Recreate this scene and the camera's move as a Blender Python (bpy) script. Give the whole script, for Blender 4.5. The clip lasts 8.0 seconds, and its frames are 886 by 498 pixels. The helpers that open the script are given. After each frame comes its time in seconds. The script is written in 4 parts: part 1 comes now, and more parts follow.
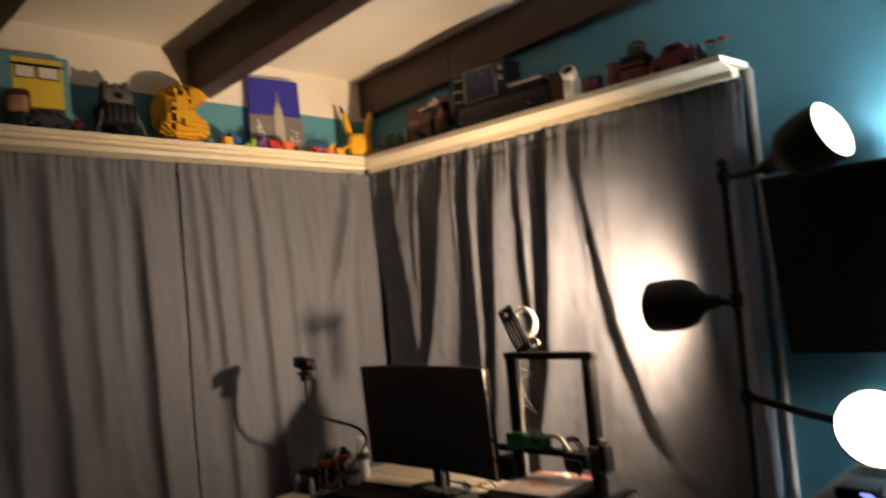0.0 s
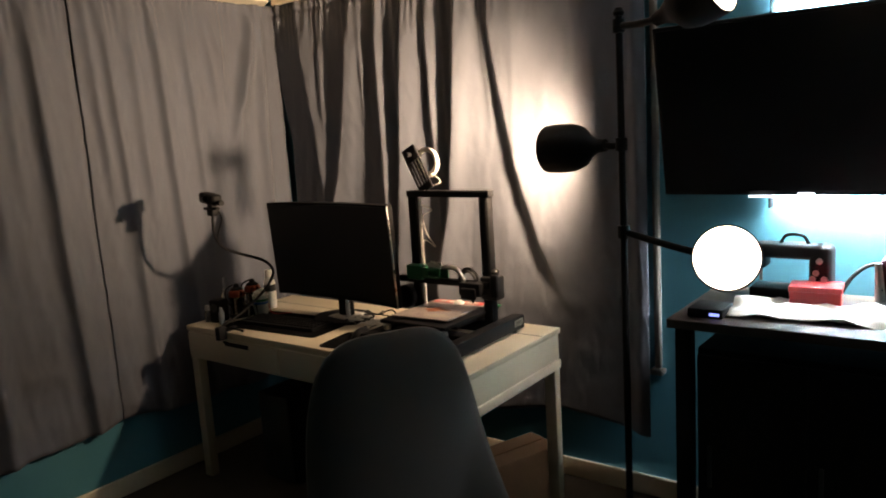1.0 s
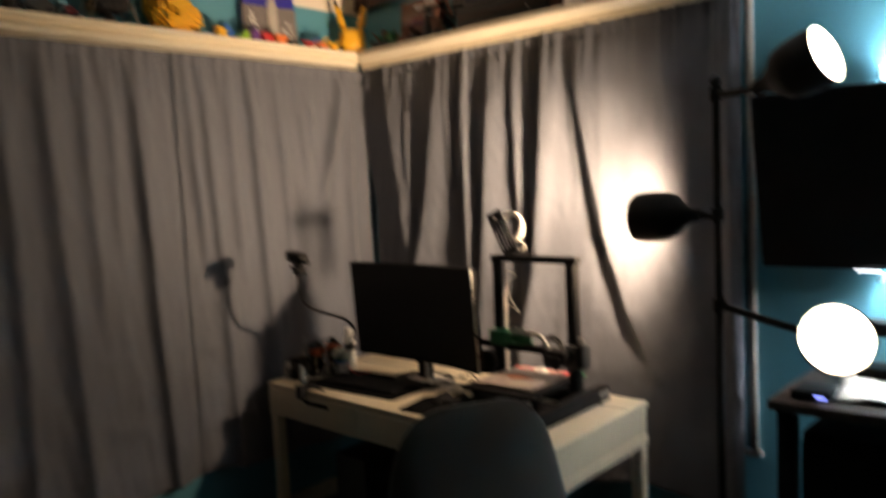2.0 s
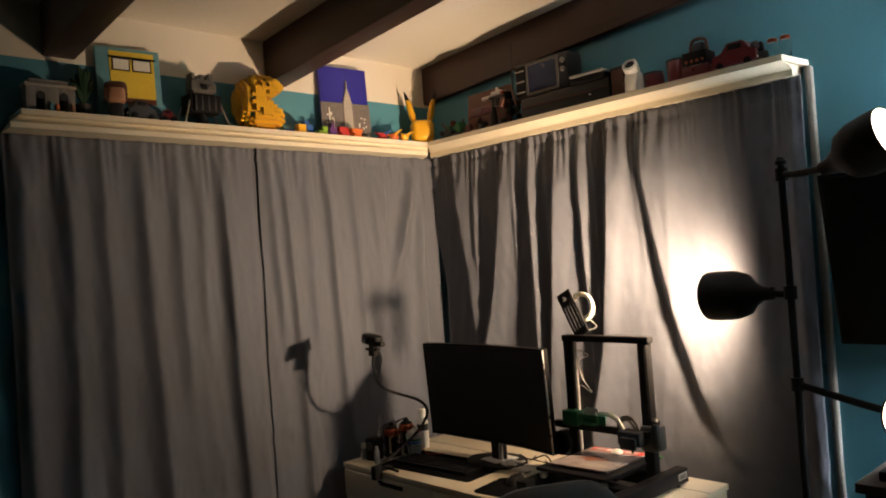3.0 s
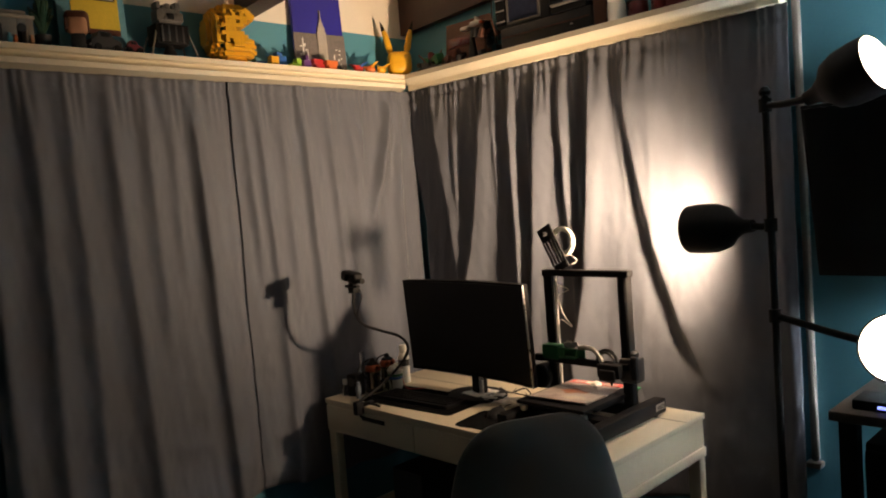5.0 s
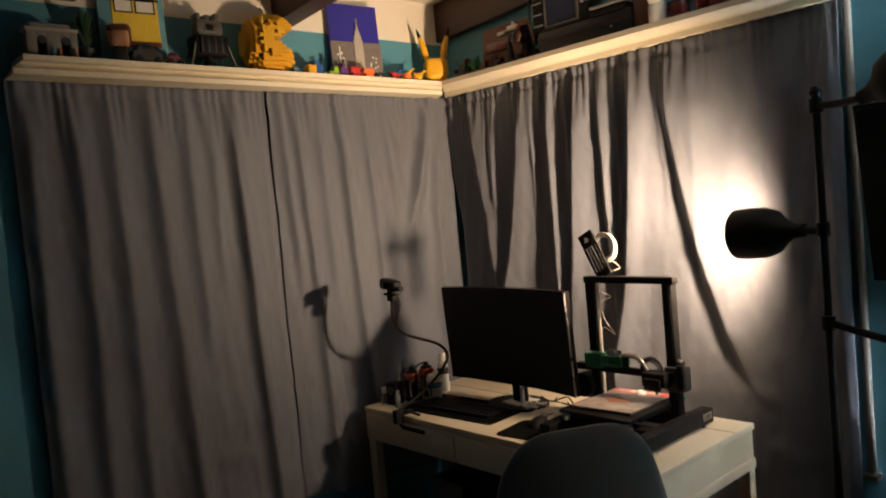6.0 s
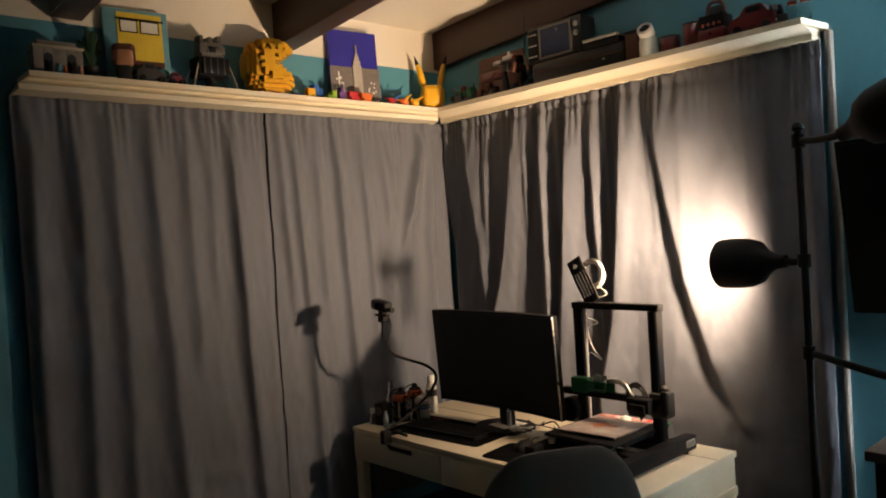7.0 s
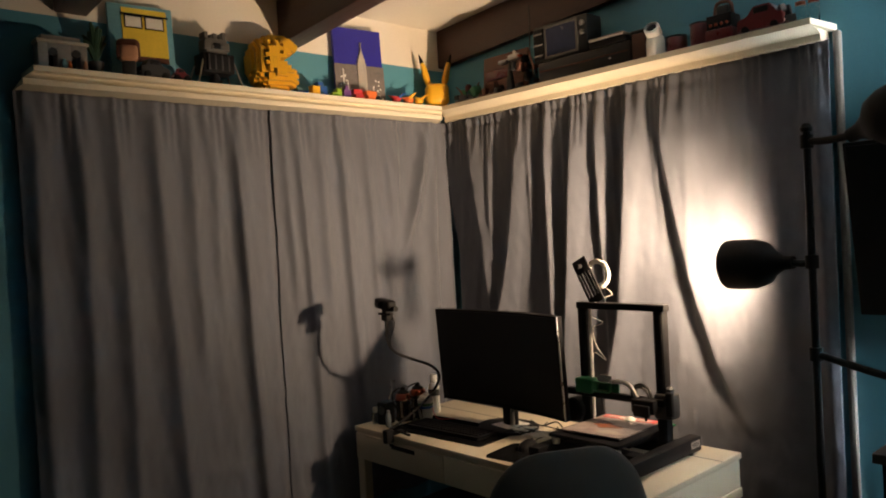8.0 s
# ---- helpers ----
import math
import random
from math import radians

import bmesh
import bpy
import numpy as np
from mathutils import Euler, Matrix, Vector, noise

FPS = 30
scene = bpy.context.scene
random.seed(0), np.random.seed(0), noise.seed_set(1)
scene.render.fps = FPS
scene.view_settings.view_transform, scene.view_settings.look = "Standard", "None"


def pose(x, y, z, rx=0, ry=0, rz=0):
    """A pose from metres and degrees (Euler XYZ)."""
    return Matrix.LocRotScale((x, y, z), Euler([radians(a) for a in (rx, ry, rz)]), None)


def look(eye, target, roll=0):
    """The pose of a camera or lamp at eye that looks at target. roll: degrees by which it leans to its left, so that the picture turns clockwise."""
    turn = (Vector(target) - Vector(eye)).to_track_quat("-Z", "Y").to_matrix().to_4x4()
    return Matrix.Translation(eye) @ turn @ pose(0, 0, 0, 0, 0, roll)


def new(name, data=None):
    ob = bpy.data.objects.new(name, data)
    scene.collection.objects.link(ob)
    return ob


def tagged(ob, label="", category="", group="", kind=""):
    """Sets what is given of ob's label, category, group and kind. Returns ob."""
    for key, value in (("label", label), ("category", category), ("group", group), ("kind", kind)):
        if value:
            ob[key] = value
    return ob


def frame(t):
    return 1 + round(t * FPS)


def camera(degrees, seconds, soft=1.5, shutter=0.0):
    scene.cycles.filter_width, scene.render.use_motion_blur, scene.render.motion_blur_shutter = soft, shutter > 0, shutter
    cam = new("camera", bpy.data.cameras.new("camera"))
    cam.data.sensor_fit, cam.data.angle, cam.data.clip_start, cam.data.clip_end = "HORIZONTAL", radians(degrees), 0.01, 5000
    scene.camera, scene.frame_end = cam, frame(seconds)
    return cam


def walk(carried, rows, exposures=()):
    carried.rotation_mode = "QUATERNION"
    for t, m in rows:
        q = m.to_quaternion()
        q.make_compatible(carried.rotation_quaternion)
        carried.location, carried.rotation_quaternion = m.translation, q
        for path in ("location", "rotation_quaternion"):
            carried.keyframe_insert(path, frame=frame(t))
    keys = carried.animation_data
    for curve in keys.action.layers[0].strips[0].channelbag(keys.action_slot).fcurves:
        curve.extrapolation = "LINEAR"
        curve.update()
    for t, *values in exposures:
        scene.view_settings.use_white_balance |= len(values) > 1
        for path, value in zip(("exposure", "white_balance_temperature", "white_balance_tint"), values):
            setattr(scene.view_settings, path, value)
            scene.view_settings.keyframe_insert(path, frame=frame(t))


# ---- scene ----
cam = camera(61.3, 8.0, soft=1.9, shutter=0.7)
PATH = [
    (0, (-2.525, -2.899, 1.578), (-1.077, -1.524, 1.689), -5.0),
    (0.3, (-2.614, -2.932, 1.604), (-1.078, -1.652, 1.59), -5.6),
    (0.5, (-2.612, -2.984, 1.571), (-1.063, -1.727, 1.433), -5.0),
    (0.7, (-2.635, -2.959, 1.592), (-1.063, -1.757, 1.303), -4.4),
    (1, (-2.617, -2.979, 1.567), (-1.044, -1.787, 1.244), -3.6),
    (1.5, (-2.585, -2.933, 1.583), (-1.011, -1.739, 1.275), -2.8),
    (1.8, (-2.59, -2.9, 1.629), (-1.063, -1.639, 1.35), -3.2),
    (2, (-2.621, -2.916, 1.612), (-1.148, -1.573, 1.439), -2.8),
    (2.2, (-2.642, -2.925, 1.624), (-1.223, -1.519, 1.548), -2.9),
    (3.3, (-2.715, -2.965, 1.636), (-1.35, -1.505, 1.683), -3.9),
    (3.5, (-2.699, -2.953, 1.627), (-1.317, -1.508, 1.658), -4.0),
    (3.7, (-2.676, -2.935, 1.631), (-1.287, -1.497, 1.624), -4.1),
    (4, (-2.642, -2.908, 1.636), (-1.22, -1.504, 1.556), -4.3),
    (5.5, (-2.694, -2.939, 1.621), (-1.328, -1.485, 1.48), -5.1),
    (5.7, (-2.666, -2.929, 1.613), (-1.324, -1.451, 1.488), -5.1),
    (6, (-2.676, -2.894, 1.637), (-1.345, -1.405, 1.531), -5.0),
    (6.5, (-2.67, -2.894, 1.641), (-1.343, -1.399, 1.582), -4.4),
    (7, (-2.702, -2.943, 1.625), (-1.356, -1.465, 1.587), -3.5),
    (7.5, (-2.723, -2.95, 1.629), (-1.372, -1.476, 1.591), -3.1),
    (8, (-2.712, -2.917, 1.623), (-1.363, -1.441, 1.584), -3.1),
]
walk(cam, [(t, look(eye, target, roll)) for t, eye, target, roll in PATH])

# ---- light and exposure ----
world = bpy.data.worlds.new("world")
scene.world = world
world.use_nodes = True
world.node_tree.nodes["Background"].inputs[0].default_value = (0.02, 0.025, 0.035, 1)
world.node_tree.nodes["Background"].inputs[1].default_value = 0.5
scene.view_settings.exposure = 0.12

WARM = (1.0, 0.70, 0.445)
COOL = (0.94, 0.97, 1.0)


def bulb_light(name, at, watts, colour, radius):
    data = bpy.data.lights.new(name, "POINT")
    data.energy, data.color, data.shadow_soft_size = watts, colour, radius
    ob = new(name, data)
    ob.location = at
    return ob


# ---- helpers for meshes ----
def mat(name, colour, rough=0.6, metal=0.0, var=0.12, scale=12.0, fine=120.0, bump=0.15, emit=None, strength=0.0,
        stretch=(1, 1, 1), spec=0.5, island=0.0, sheen=0.0, coat=0.0):
    m = bpy.data.materials.new(name)
    m.use_nodes = True
    nt = m.node_tree
    b = nt.nodes["Principled BSDF"]
    tc = nt.nodes.new("ShaderNodeTexCoord")
    mp = nt.nodes.new("ShaderNodeMapping")
    mp.inputs["Scale"].default_value = stretch
    nt.links.new(tc.outputs["Object"], mp.inputs[0])
    big = nt.nodes.new("ShaderNodeTexNoise")
    big.inputs["Scale"].default_value = scale
    big.inputs["Detail"].default_value = 5
    small = nt.nodes.new("ShaderNodeTexNoise")
    small.inputs["Scale"].default_value = fine
    small.inputs["Detail"].default_value = 3
    for n in (big, small):
        nt.links.new(mp.outputs[0], n.inputs["Vector"])
    add = nt.nodes.new("ShaderNodeMath")
    add.operation = "ADD"
    nt.links.new(big.outputs[0], add.inputs[0])
    nt.links.new(small.outputs[0], add.inputs[1])
    last = add
    if island:
        info = nt.nodes.new("ShaderNodeObjectInfo")
        more = nt.nodes.new("ShaderNodeMath")
        more.operation = "MULTIPLY_ADD"
        more.inputs[1].default_value = island
        nt.links.new(info.outputs["Random"], more.inputs[0])
        nt.links.new(add.outputs[0], more.inputs[2])
        last = more
    ramp = nt.nodes.new("ShaderNodeValToRGB")
    c = Vector(colour)
    ramp.color_ramp.elements[0].position = 0.3
    ramp.color_ramp.elements[1].position = 0.75
    ramp.color_ramp.elements[0].color = (*(c * (1 - var)), 1)
    ramp.color_ramp.elements[1].color = (*(c * (1 + var)), 1)
    half = nt.nodes.new("ShaderNodeMath")
    half.operation = "MULTIPLY"
    half.inputs[1].default_value = 0.5
    nt.links.new(last.outputs[0], half.inputs[0])
    nt.links.new(half.outputs[0], ramp.inputs[0])
    nt.links.new(ramp.outputs[0], b.inputs["Base Color"])
    rr = nt.nodes.new("ShaderNodeMapRange")
    rr.inputs["To Min"].default_value = max(0.02, rough - 0.1)
    rr.inputs["To Max"].default_value = min(1, rough + 0.1)
    nt.links.new(big.outputs[0], rr.inputs[0])
    nt.links.new(rr.outputs[0], b.inputs["Roughness"])
    b.inputs["Metallic"].default_value = metal
    b.inputs["Specular IOR Level"].default_value = spec
    b.inputs["Sheen Weight"].default_value = sheen
    b.inputs["Coat Weight"].default_value = coat
    if bump:
        bp = nt.nodes.new("ShaderNodeBump")
        bp.inputs["Strength"].default_value = bump
        bp.inputs["Distance"].default_value = 0.004
        nt.links.new(last.outputs[0], bp.inputs["Height"])
        nt.links.new(bp.outputs[0], b.inputs["Normal"])
    if emit:
        b.inputs["Emission Color"].default_value = (*emit, 1)
        b.inputs["Emission Strength"].default_value = strength
    return m


def mesh_of(name, bm, material, smooth=None):
    me = bpy.data.meshes.new(name)
    bm.normal_update()
    bm.to_mesh(me)
    bm.free()
    me.materials.append(material)
    if smooth is not None:
        me.polygons.foreach_set("use_smooth", [True] * len(me.polygons))
        me.set_sharp_from_angle(angle=radians(smooth))
    return me


def part(name, bm, material, parent, label="", smooth=40):
    ob = new(name, mesh_of(name, bm, material, smooth))
    ob.parent = parent
    if label:
        tagged(ob, label)
    return ob


def whole(name, bm, material, label, category, kind="", group="", smooth=40):
    return tagged(new(name, mesh_of(name, bm, material, smooth)), label, category, group, kind)


def thing(name, m, label, category, group="", kind=""):
    ob = new(name)
    ob.matrix_basis = m
    return tagged(ob, label, category, group, kind)


def box(bm, x0, x1, y0, y1, z0, z1, bevel=0.0, seg=2, m=None):
    r = bmesh.ops.create_cube(bm, size=1)
    vs = r["verts"]
    for v in vs:
        v.co = Vector((x0 + (v.co.x + .5) * (x1 - x0), y0 + (v.co.y + .5) * (y1 - y0), z0 + (v.co.z + .5) * (z1 - z0)))
    if m is not None:
        bmesh.ops.transform(bm, matrix=m, verts=vs)
    if bevel:
        es = list({e for v in vs for e in v.link_edges})
        bmesh.ops.bevel(bm, geom=es, offset=bevel, segments=seg, affect="EDGES", profile=0.5)
    return bm


def boxes(*rows, bevel=0.0):
    bm = bmesh.new()
    for r in rows:
        box(bm, *r, bevel=bevel)
    return bm


def tube(bm, pts, radii, seg=12, caps=True):
    pts = [Vector(p) for p in pts]
    if not isinstance(radii, (list, tuple)):
        radii = [radii] * len(pts)
    rings = []
    up = None
    for i, p in enumerate(pts):
        d = (pts[min(i + 1, len(pts) - 1)] - pts[max(i - 1, 0)]).normalized()
        if up is None:
            up = d.orthogonal().normalized()
        up = (up - d * up.dot(d)).normalized()
        side = d.cross(up)
        rings.append([bm.verts.new(p + radii[i] * (math.cos(a) * up + math.sin(a) * side))
                      for a in (2 * math.pi * k / seg for k in range(seg))])
    for a, b in zip(rings, rings[1:]):
        for k in range(seg):
            bm.faces.new((a[k], a[(k + 1) % seg], b[(k + 1) % seg], b[k]))
    if caps:
        bm.faces.new(rings[0][::-1])
        bm.faces.new(rings[-1])
    return bm


def lathe(bm, profile, seg=24, m=None, caps=True):
    """profile: (radius, height) from bottom to top, round the z axis."""
    rings = []
    for r, z in profile:
        rings.append([bm.verts.new((r * math.cos(a), r * math.sin(a), z)) for a in (2 * math.pi * k / seg for k in range(seg))])
    for a, b in zip(rings, rings[1:]):
        for k in range(seg):
            bm.faces.new((a[k], a[(k + 1) % seg], b[(k + 1) % seg], b[k]))
    if caps and profile[0][0] > 1e-4:
        bm.faces.new(rings[0][::-1])
    if caps and profile[-1][0] > 1e-4:
        bm.faces.new(rings[-1])
    if m is not None:
        bmesh.ops.transform(bm, matrix=m, verts=[v for ring in rings for v in ring])
    return bm


def smooth_path(pts, n=8):
    """Catmull-Rom through the points."""
    pts = [Vector(p) for p in pts]
    ext = [2 * pts[0] - pts[1], *pts, 2 * pts[-1] - pts[-2]]
    out = []
    for i in range(1, len(ext) - 2):
        a, b, c, d = ext[i - 1:i + 3]
        for k in range(n):
            t = k / n
            out.append(0.5 * (2 * b + (c - a) * t + (2 * a - 5 * b + 4 * c - d) * t * t + (3 * b - a - 3 * c + d) * t ** 3))
    return out + [pts[-1]]


def slab(bm, outline, z0, z1):
    """An upright prism over an outline of (x, y)."""
    lo = [bm.verts.new((x, y, z0)) for x, y in outline]
    hi = [bm.verts.new((x, y, z1)) for x, y in outline]
    n = len(outline)
    bm.faces.new(lo[::-1])
    bm.faces.new(hi)
    for k in range(n):
        bm.faces.new((lo[k], lo[(k + 1) % n], hi[(k + 1) % n], hi[k]))
    return bm


def rounded(x0, x1, y0, y1, r, n=5):
    out = []
    for cx, cy, a0 in ((x1 - r, y1 - r, 0), (x0 + r, y1 - r, 90), (x0 + r, y0 + r, 180), (x1 - r, y0 + r, 270)):
        for k in range(n + 1):
            a = radians(a0 + 90 * k / n)
            out.append((cx + r * math.cos(a), cy + r * math.sin(a)))
    return out


# ---- materials ----
M_WALL = mat("teal_wall_paint", (0.075, 0.25, 0.33), 0.55, var=0.06, scale=3, fine=160, bump=0.12)
M_WHITEWALL = mat("cream_wall_paint", (0.72, 0.66, 0.56), 0.7, var=0.05, scale=2.5, fine=140, bump=0.12)
M_CEIL = mat("ceiling_paint", (0.74, 0.69, 0.60), 0.75, var=0.05, scale=2, fine=90, bump=0.15)
M_BEAM = mat("stained_beam_wood", (0.045, 0.018, 0.012), 0.5, var=0.35, scale=6, fine=60, bump=0.25, stretch=(6, 0.5, 6))
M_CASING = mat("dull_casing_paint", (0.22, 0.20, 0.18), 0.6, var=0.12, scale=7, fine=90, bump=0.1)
M_TRIM = mat("cream_trim_paint", (0.75, 0.68, 0.53), 0.45, var=0.06, scale=5, fine=90, bump=0.1)
M_CURTAIN = mat("slate_curtain_cloth", (0.110, 0.118, 0.146), 0.72, var=0.10, scale=9, fine=420, bump=0.22, stretch=(1, 1, 0.6), sheen=0.15, spec=0.4)
M_CARPET = mat("dark_carpet", (0.075, 0.065, 0.055), 0.95, var=0.3, scale=8, fine=260, bump=0.6, spec=0.1)
M_DESK = mat("cream_desk_laminate", (0.68, 0.60, 0.45), 0.38, var=0.04, scale=6, fine=80, bump=0.03)
M_BLACK = mat("black_plastic", (0.009, 0.009, 0.010), 0.55, spec=0.12, var=0.25, scale=20, fine=300, bump=0.08)
M_SCREEN = mat("black_screen", (0.005, 0.005, 0.006), 0.35, spec=0.25, var=0.1, scale=3, fine=50, bump=0.0)
M_BLACKMETAL = mat("black_coated_metal", (0.009, 0.009, 0.010), 0.55, spec=0.12, var=0.2, scale=20, fine=200, bump=0.05)
M_STEEL = mat("brushed_steel", (0.55, 0.54, 0.52), 0.3, metal=1.0, var=0.1, scale=20, fine=200, bump=0.05)
M_CHAIR = mat("charcoal_chair_fabric", (0.027, 0.026, 0.025), 0.85, var=0.2, scale=14, fine=500, bump=0.35, sheen=0.2)

# ---- the room ----
WX, WY = 0.19, 0.17          # faces of the two window walls
RX, RY = -4.6, -5.2          # far walls behind the walk
SLOPE = 0.065                # the ceiling climbs away from the long curtain wall


def ceil_z(y):
    return 2.755 + SLOPE * (WY - y)


whole("floor", boxes((RX - .1, WX + .1, RY - .1, WY + .1, -0.1, 0.0)), M_CARPET, "dark brown short-pile carpet over the whole room", "floor", "structure")

# north wall (behind the long curtain): teal up to the beams, cream above
whole("wall_north", boxes((RX - .1, WX + .1, WY, WY + .12, -.1, 2.535)), M_WALL, "teal painted wall behind the curtains and shelf", "wall", "structure")
whole("wall_north_upper", boxes((RX - .1, WX + .1, WY, WY + .12, 2.535, 3.0)), M_WHITEWALL, "cream painted band of wall between the beams", "wall", "structure")
whole("wall_east", boxes((WX, WX + .12, RY - .1, WY, -.1, 3.3)), M_WALL, "teal painted wall with curtain, shelf and television", "wall", "structure")
whole("wall_west", boxes((RX - .12, RX, RY - .1, WY, -.1, 3.3)), M_WALL, "teal painted wall", "wall", "structure")
whole("wall_south", boxes((RX, WX, RY - .12, RY, -.1, 3.3)), M_WALL, "teal painted wall", "wall", "structure")

bm = bmesh.new()
box(bm, RX - .1, WX + .1, RY - .1, WY + .1, 0, .1)
for v in bm.verts:
    v.co.z += ceil_z(v.co.y)
whole("ceiling", bm, M_CEIL, "cream painted sloping ceiling between dark beams", "ceiling", "structure")


def beam(x0, x1):
    bm = bmesh.new()
    box(bm, x0, x1, RY, WY, 0, 0.21, bevel=0.006)
    for v in bm.verts:
        v.co.z += ceil_z(v.co.y) - 0.205
    return whole("ceiling_beam", bm, M_BEAM, "dark brown stained timber ceiling beam", "beam", "structure", "ceiling beams")


for x0, x1 in ((0.145, 0.188), (-0.865, -0.755), (-1.835, -1.715), (-2.80, -2.69), (-3.77, -3.66)):
    beam(x0, x1)

# baseboards
whole("baseboard", boxes((RX, -0.0, WY - .018, WY, 0.0, 0.085), bevel=0.004), M_TRIM, "cream painted baseboard along the curtain wall", "baseboard", "structure")
whole("baseboard", boxes((WX - .018, WX, RY, WY - .02, 0.0, 0.085), bevel=0.004), M_TRIM, "cream painted baseboard below the short curtain", "baseboard", "structure")

# corner shelf: boards over a batten, one run per wall
ZT = 2.302
sh = thing("corner_shelf", pose(0, 0, ZT), "long cream-painted display shelf running round the corner above the curtains", "shelf", kind="structure")
bm = bmesh.new()
slab(bm, [(-1.96, 0.0), (0.0, 0.0), (WX, WY), (-1.96, WY)], -0.020, 0)
part("board", bm, M_TRIM, sh)
bm = bmesh.new()
slab(bm, [(0.0, 0.0), (0.0, -1.885), (WX, -1.905), (WX, WY)][::-1], -0.022, 0.0)
part("board", bm, M_TRIM, sh)


def soffit(bm, rings):
    """A hollow-faced moulding: cross-sections at its two ends, joined."""
    a, b = ([bm.verts.new(c) for c in ring] for ring in rings)
    n = len(a)
    for k in range(n):
        bm.faces.new((a[k], a[(k + 1) % n], b[(k + 1) % n], b[k]))
    bm.faces.new(a[::-1])
    bm.faces.new(b)
    bmesh.ops.recalc_face_normals(bm, faces=bm.faces[:])
    return bm


# distance in from the board's edge and height: a shallow cove, then an upright batten
COVE = [(0.010, -0.0205), (0.035, -0.022), (0.065, -0.025), (0.083, -0.031), (0.092, -0.040), (0.092, -0.066), (0.165, -0.066), (0.165, -0.0205)]
# the long run hollows inwards under the board and comes out again to a lip
COVE_N = [(0.006, -0.0205), (0.034, -0.0215), (0.033, -0.028), (0.027, -0.037), (0.014, -0.045), (0.004, -0.049), (0.004, -0.070), (0.165, -0.070), (0.165, -0.0205)]
part("moulding", soffit(bmesh.new(), ([(-1.962 - .034 * min(1.0, max(0.0, (-z - .022) / .027)), d, z) for d, z in COVE_N], [(min(d, .10), d, z) for d, z in COVE_N])), M_TRIM, sh)
COVE_E = [(d * 1.08, z * 0.90) for d, z in COVE]
part("moulding", soffit(bmesh.new(), ([(d, d * .92 - .002, z - .004) for d, z in COVE_E], [(d, -1.880, z - .004) for d, z in COVE_E])), M_TRIM, sh)

# white casing strip where the short curtain ends
post = thing("window_casing", pose(0.13, -1.91, 0.55), "narrow white painted casing strip beside the curtain", "casing", kind="structure")
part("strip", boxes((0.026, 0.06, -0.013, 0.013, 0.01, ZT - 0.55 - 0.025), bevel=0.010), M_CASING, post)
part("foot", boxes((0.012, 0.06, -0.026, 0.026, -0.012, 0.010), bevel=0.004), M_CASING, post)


# ---- curtains ----
def fold_sum(u, z, folds):
    """Sum of one-sided ridges: (place at the top, slant, bend, width below, width above, depth, lowest height)."""
    s = 0.0
    for c, slant, bend, wa, wb, d, lowest in folds:
        h = 2.2 - z
        k = u - c - slant * h - bend * h * h - 0.006 * math.sin(3.1 * z + 9 * c)
        k /= wa if k < 0 else wb
        amount = min(1.0, 0.35 + h / 0.35)
        if z < lowest:
            amount *= max(0.0, 1 - (lowest - z) / 0.3)
        s += d * amount * math.exp(-abs(k) ** 1.6)
    return s


def curtain(name, axis, u0, u1, base, z_top, hem, folds, label, ruffle=0.007, pull=0.0):
    """pull: how far the corner edge draws back from the corner lower down."""
    nu, nz = int(abs(u1 - u0) / 0.006), 110
    bm = bmesh.new()
    rows = []
    for j in range(nz + 1):
        f = j / nz
        row = []
        for i in range(nu + 1):
            u = u0 + (u1 - u0) * i / nu
            zb = hem(u)
            z = z_top + (zb - z_top) * f
            if pull:
                u += (u0 - u) * pull * min(1.0, max(0.0, (2.02 - z) / 0.5)) * max(0.0, (u - u1 + 0.5) / 0.5)
            q = fold_sum(u, z, folds)
            top = math.exp(-((z_top - 0.055 - z) / 0.010) ** 2)
            near = max(0.0, 1 - (z_top - z) / 0.27)
            q += near * ruffle * (math.sin(150 * u + 2 * math.sin(31 * u)) + 0.7 * math.sin(83 * u + 1.3)) * 0.6 - top * 0.009
            q += 0.009 * noise.noise(Vector((u * 4, z * 2.2, 3.0))) + 0.0034 * noise.noise(Vector((u * 17, z * 11, 1.0)))
            q += 0.004 * noise.noise(Vector((u * 23 + 3 * z, z * 2.0, 5.0)))
            q += 0.0022 * noise.noise(Vector((u * 30 - 9 * z, z * 14 + 5 * u, 11.0))) + 0.0012 * noise.noise(Vector((u * 48, z * 30, 13.0)))
            for crease in (1.74, 1.18):
                q -= 0.0016 * max(0.0, noise.noise(Vector((u * 3, crease * 7, 2.0))) + .35) * math.exp(-((z - crease - .006 * math.sin(4 * u)) / 0.009) ** 2)
            if z < 1.25:
                q += 0.012 * min(1, 1.25 - z) * noise.noise(Vector((u * 6 + z * 4, z * 13, 7.0)))
            w = base - q
            row.append(bm.verts.new((u, w, z) if axis == "x" else (w, u, z)))
        rows.append(row)
    for a, b in zip(rows, rows[1:]):
        for k in range(nu):
            bm.faces.new((a[k], a[k + 1], b[k + 1], b[k]))
    ob = whole(name, bm, M_CURTAIN, label, "curtain", group="blackout curtains", smooth=180)
    sol = ob.modifiers.new("cloth", "SOLIDIFY")
    sol.thickness = 0.003
    sol.offset = 1 if axis == "x" else -1
    return ob


def left_hem(u):
    return 0.335 + 0.02 * math.sin(5 * u) + 0.012 * math.sin(13 * u + 1)


LEFT_A = [(-1.95, 0.0, 0.0, .035, .06, .042, 0), (-1.79, 0.0, 0.0, .042, .06, .046, 0), (-1.655, 0.005, 0.0, .042, .05, .040, 0),
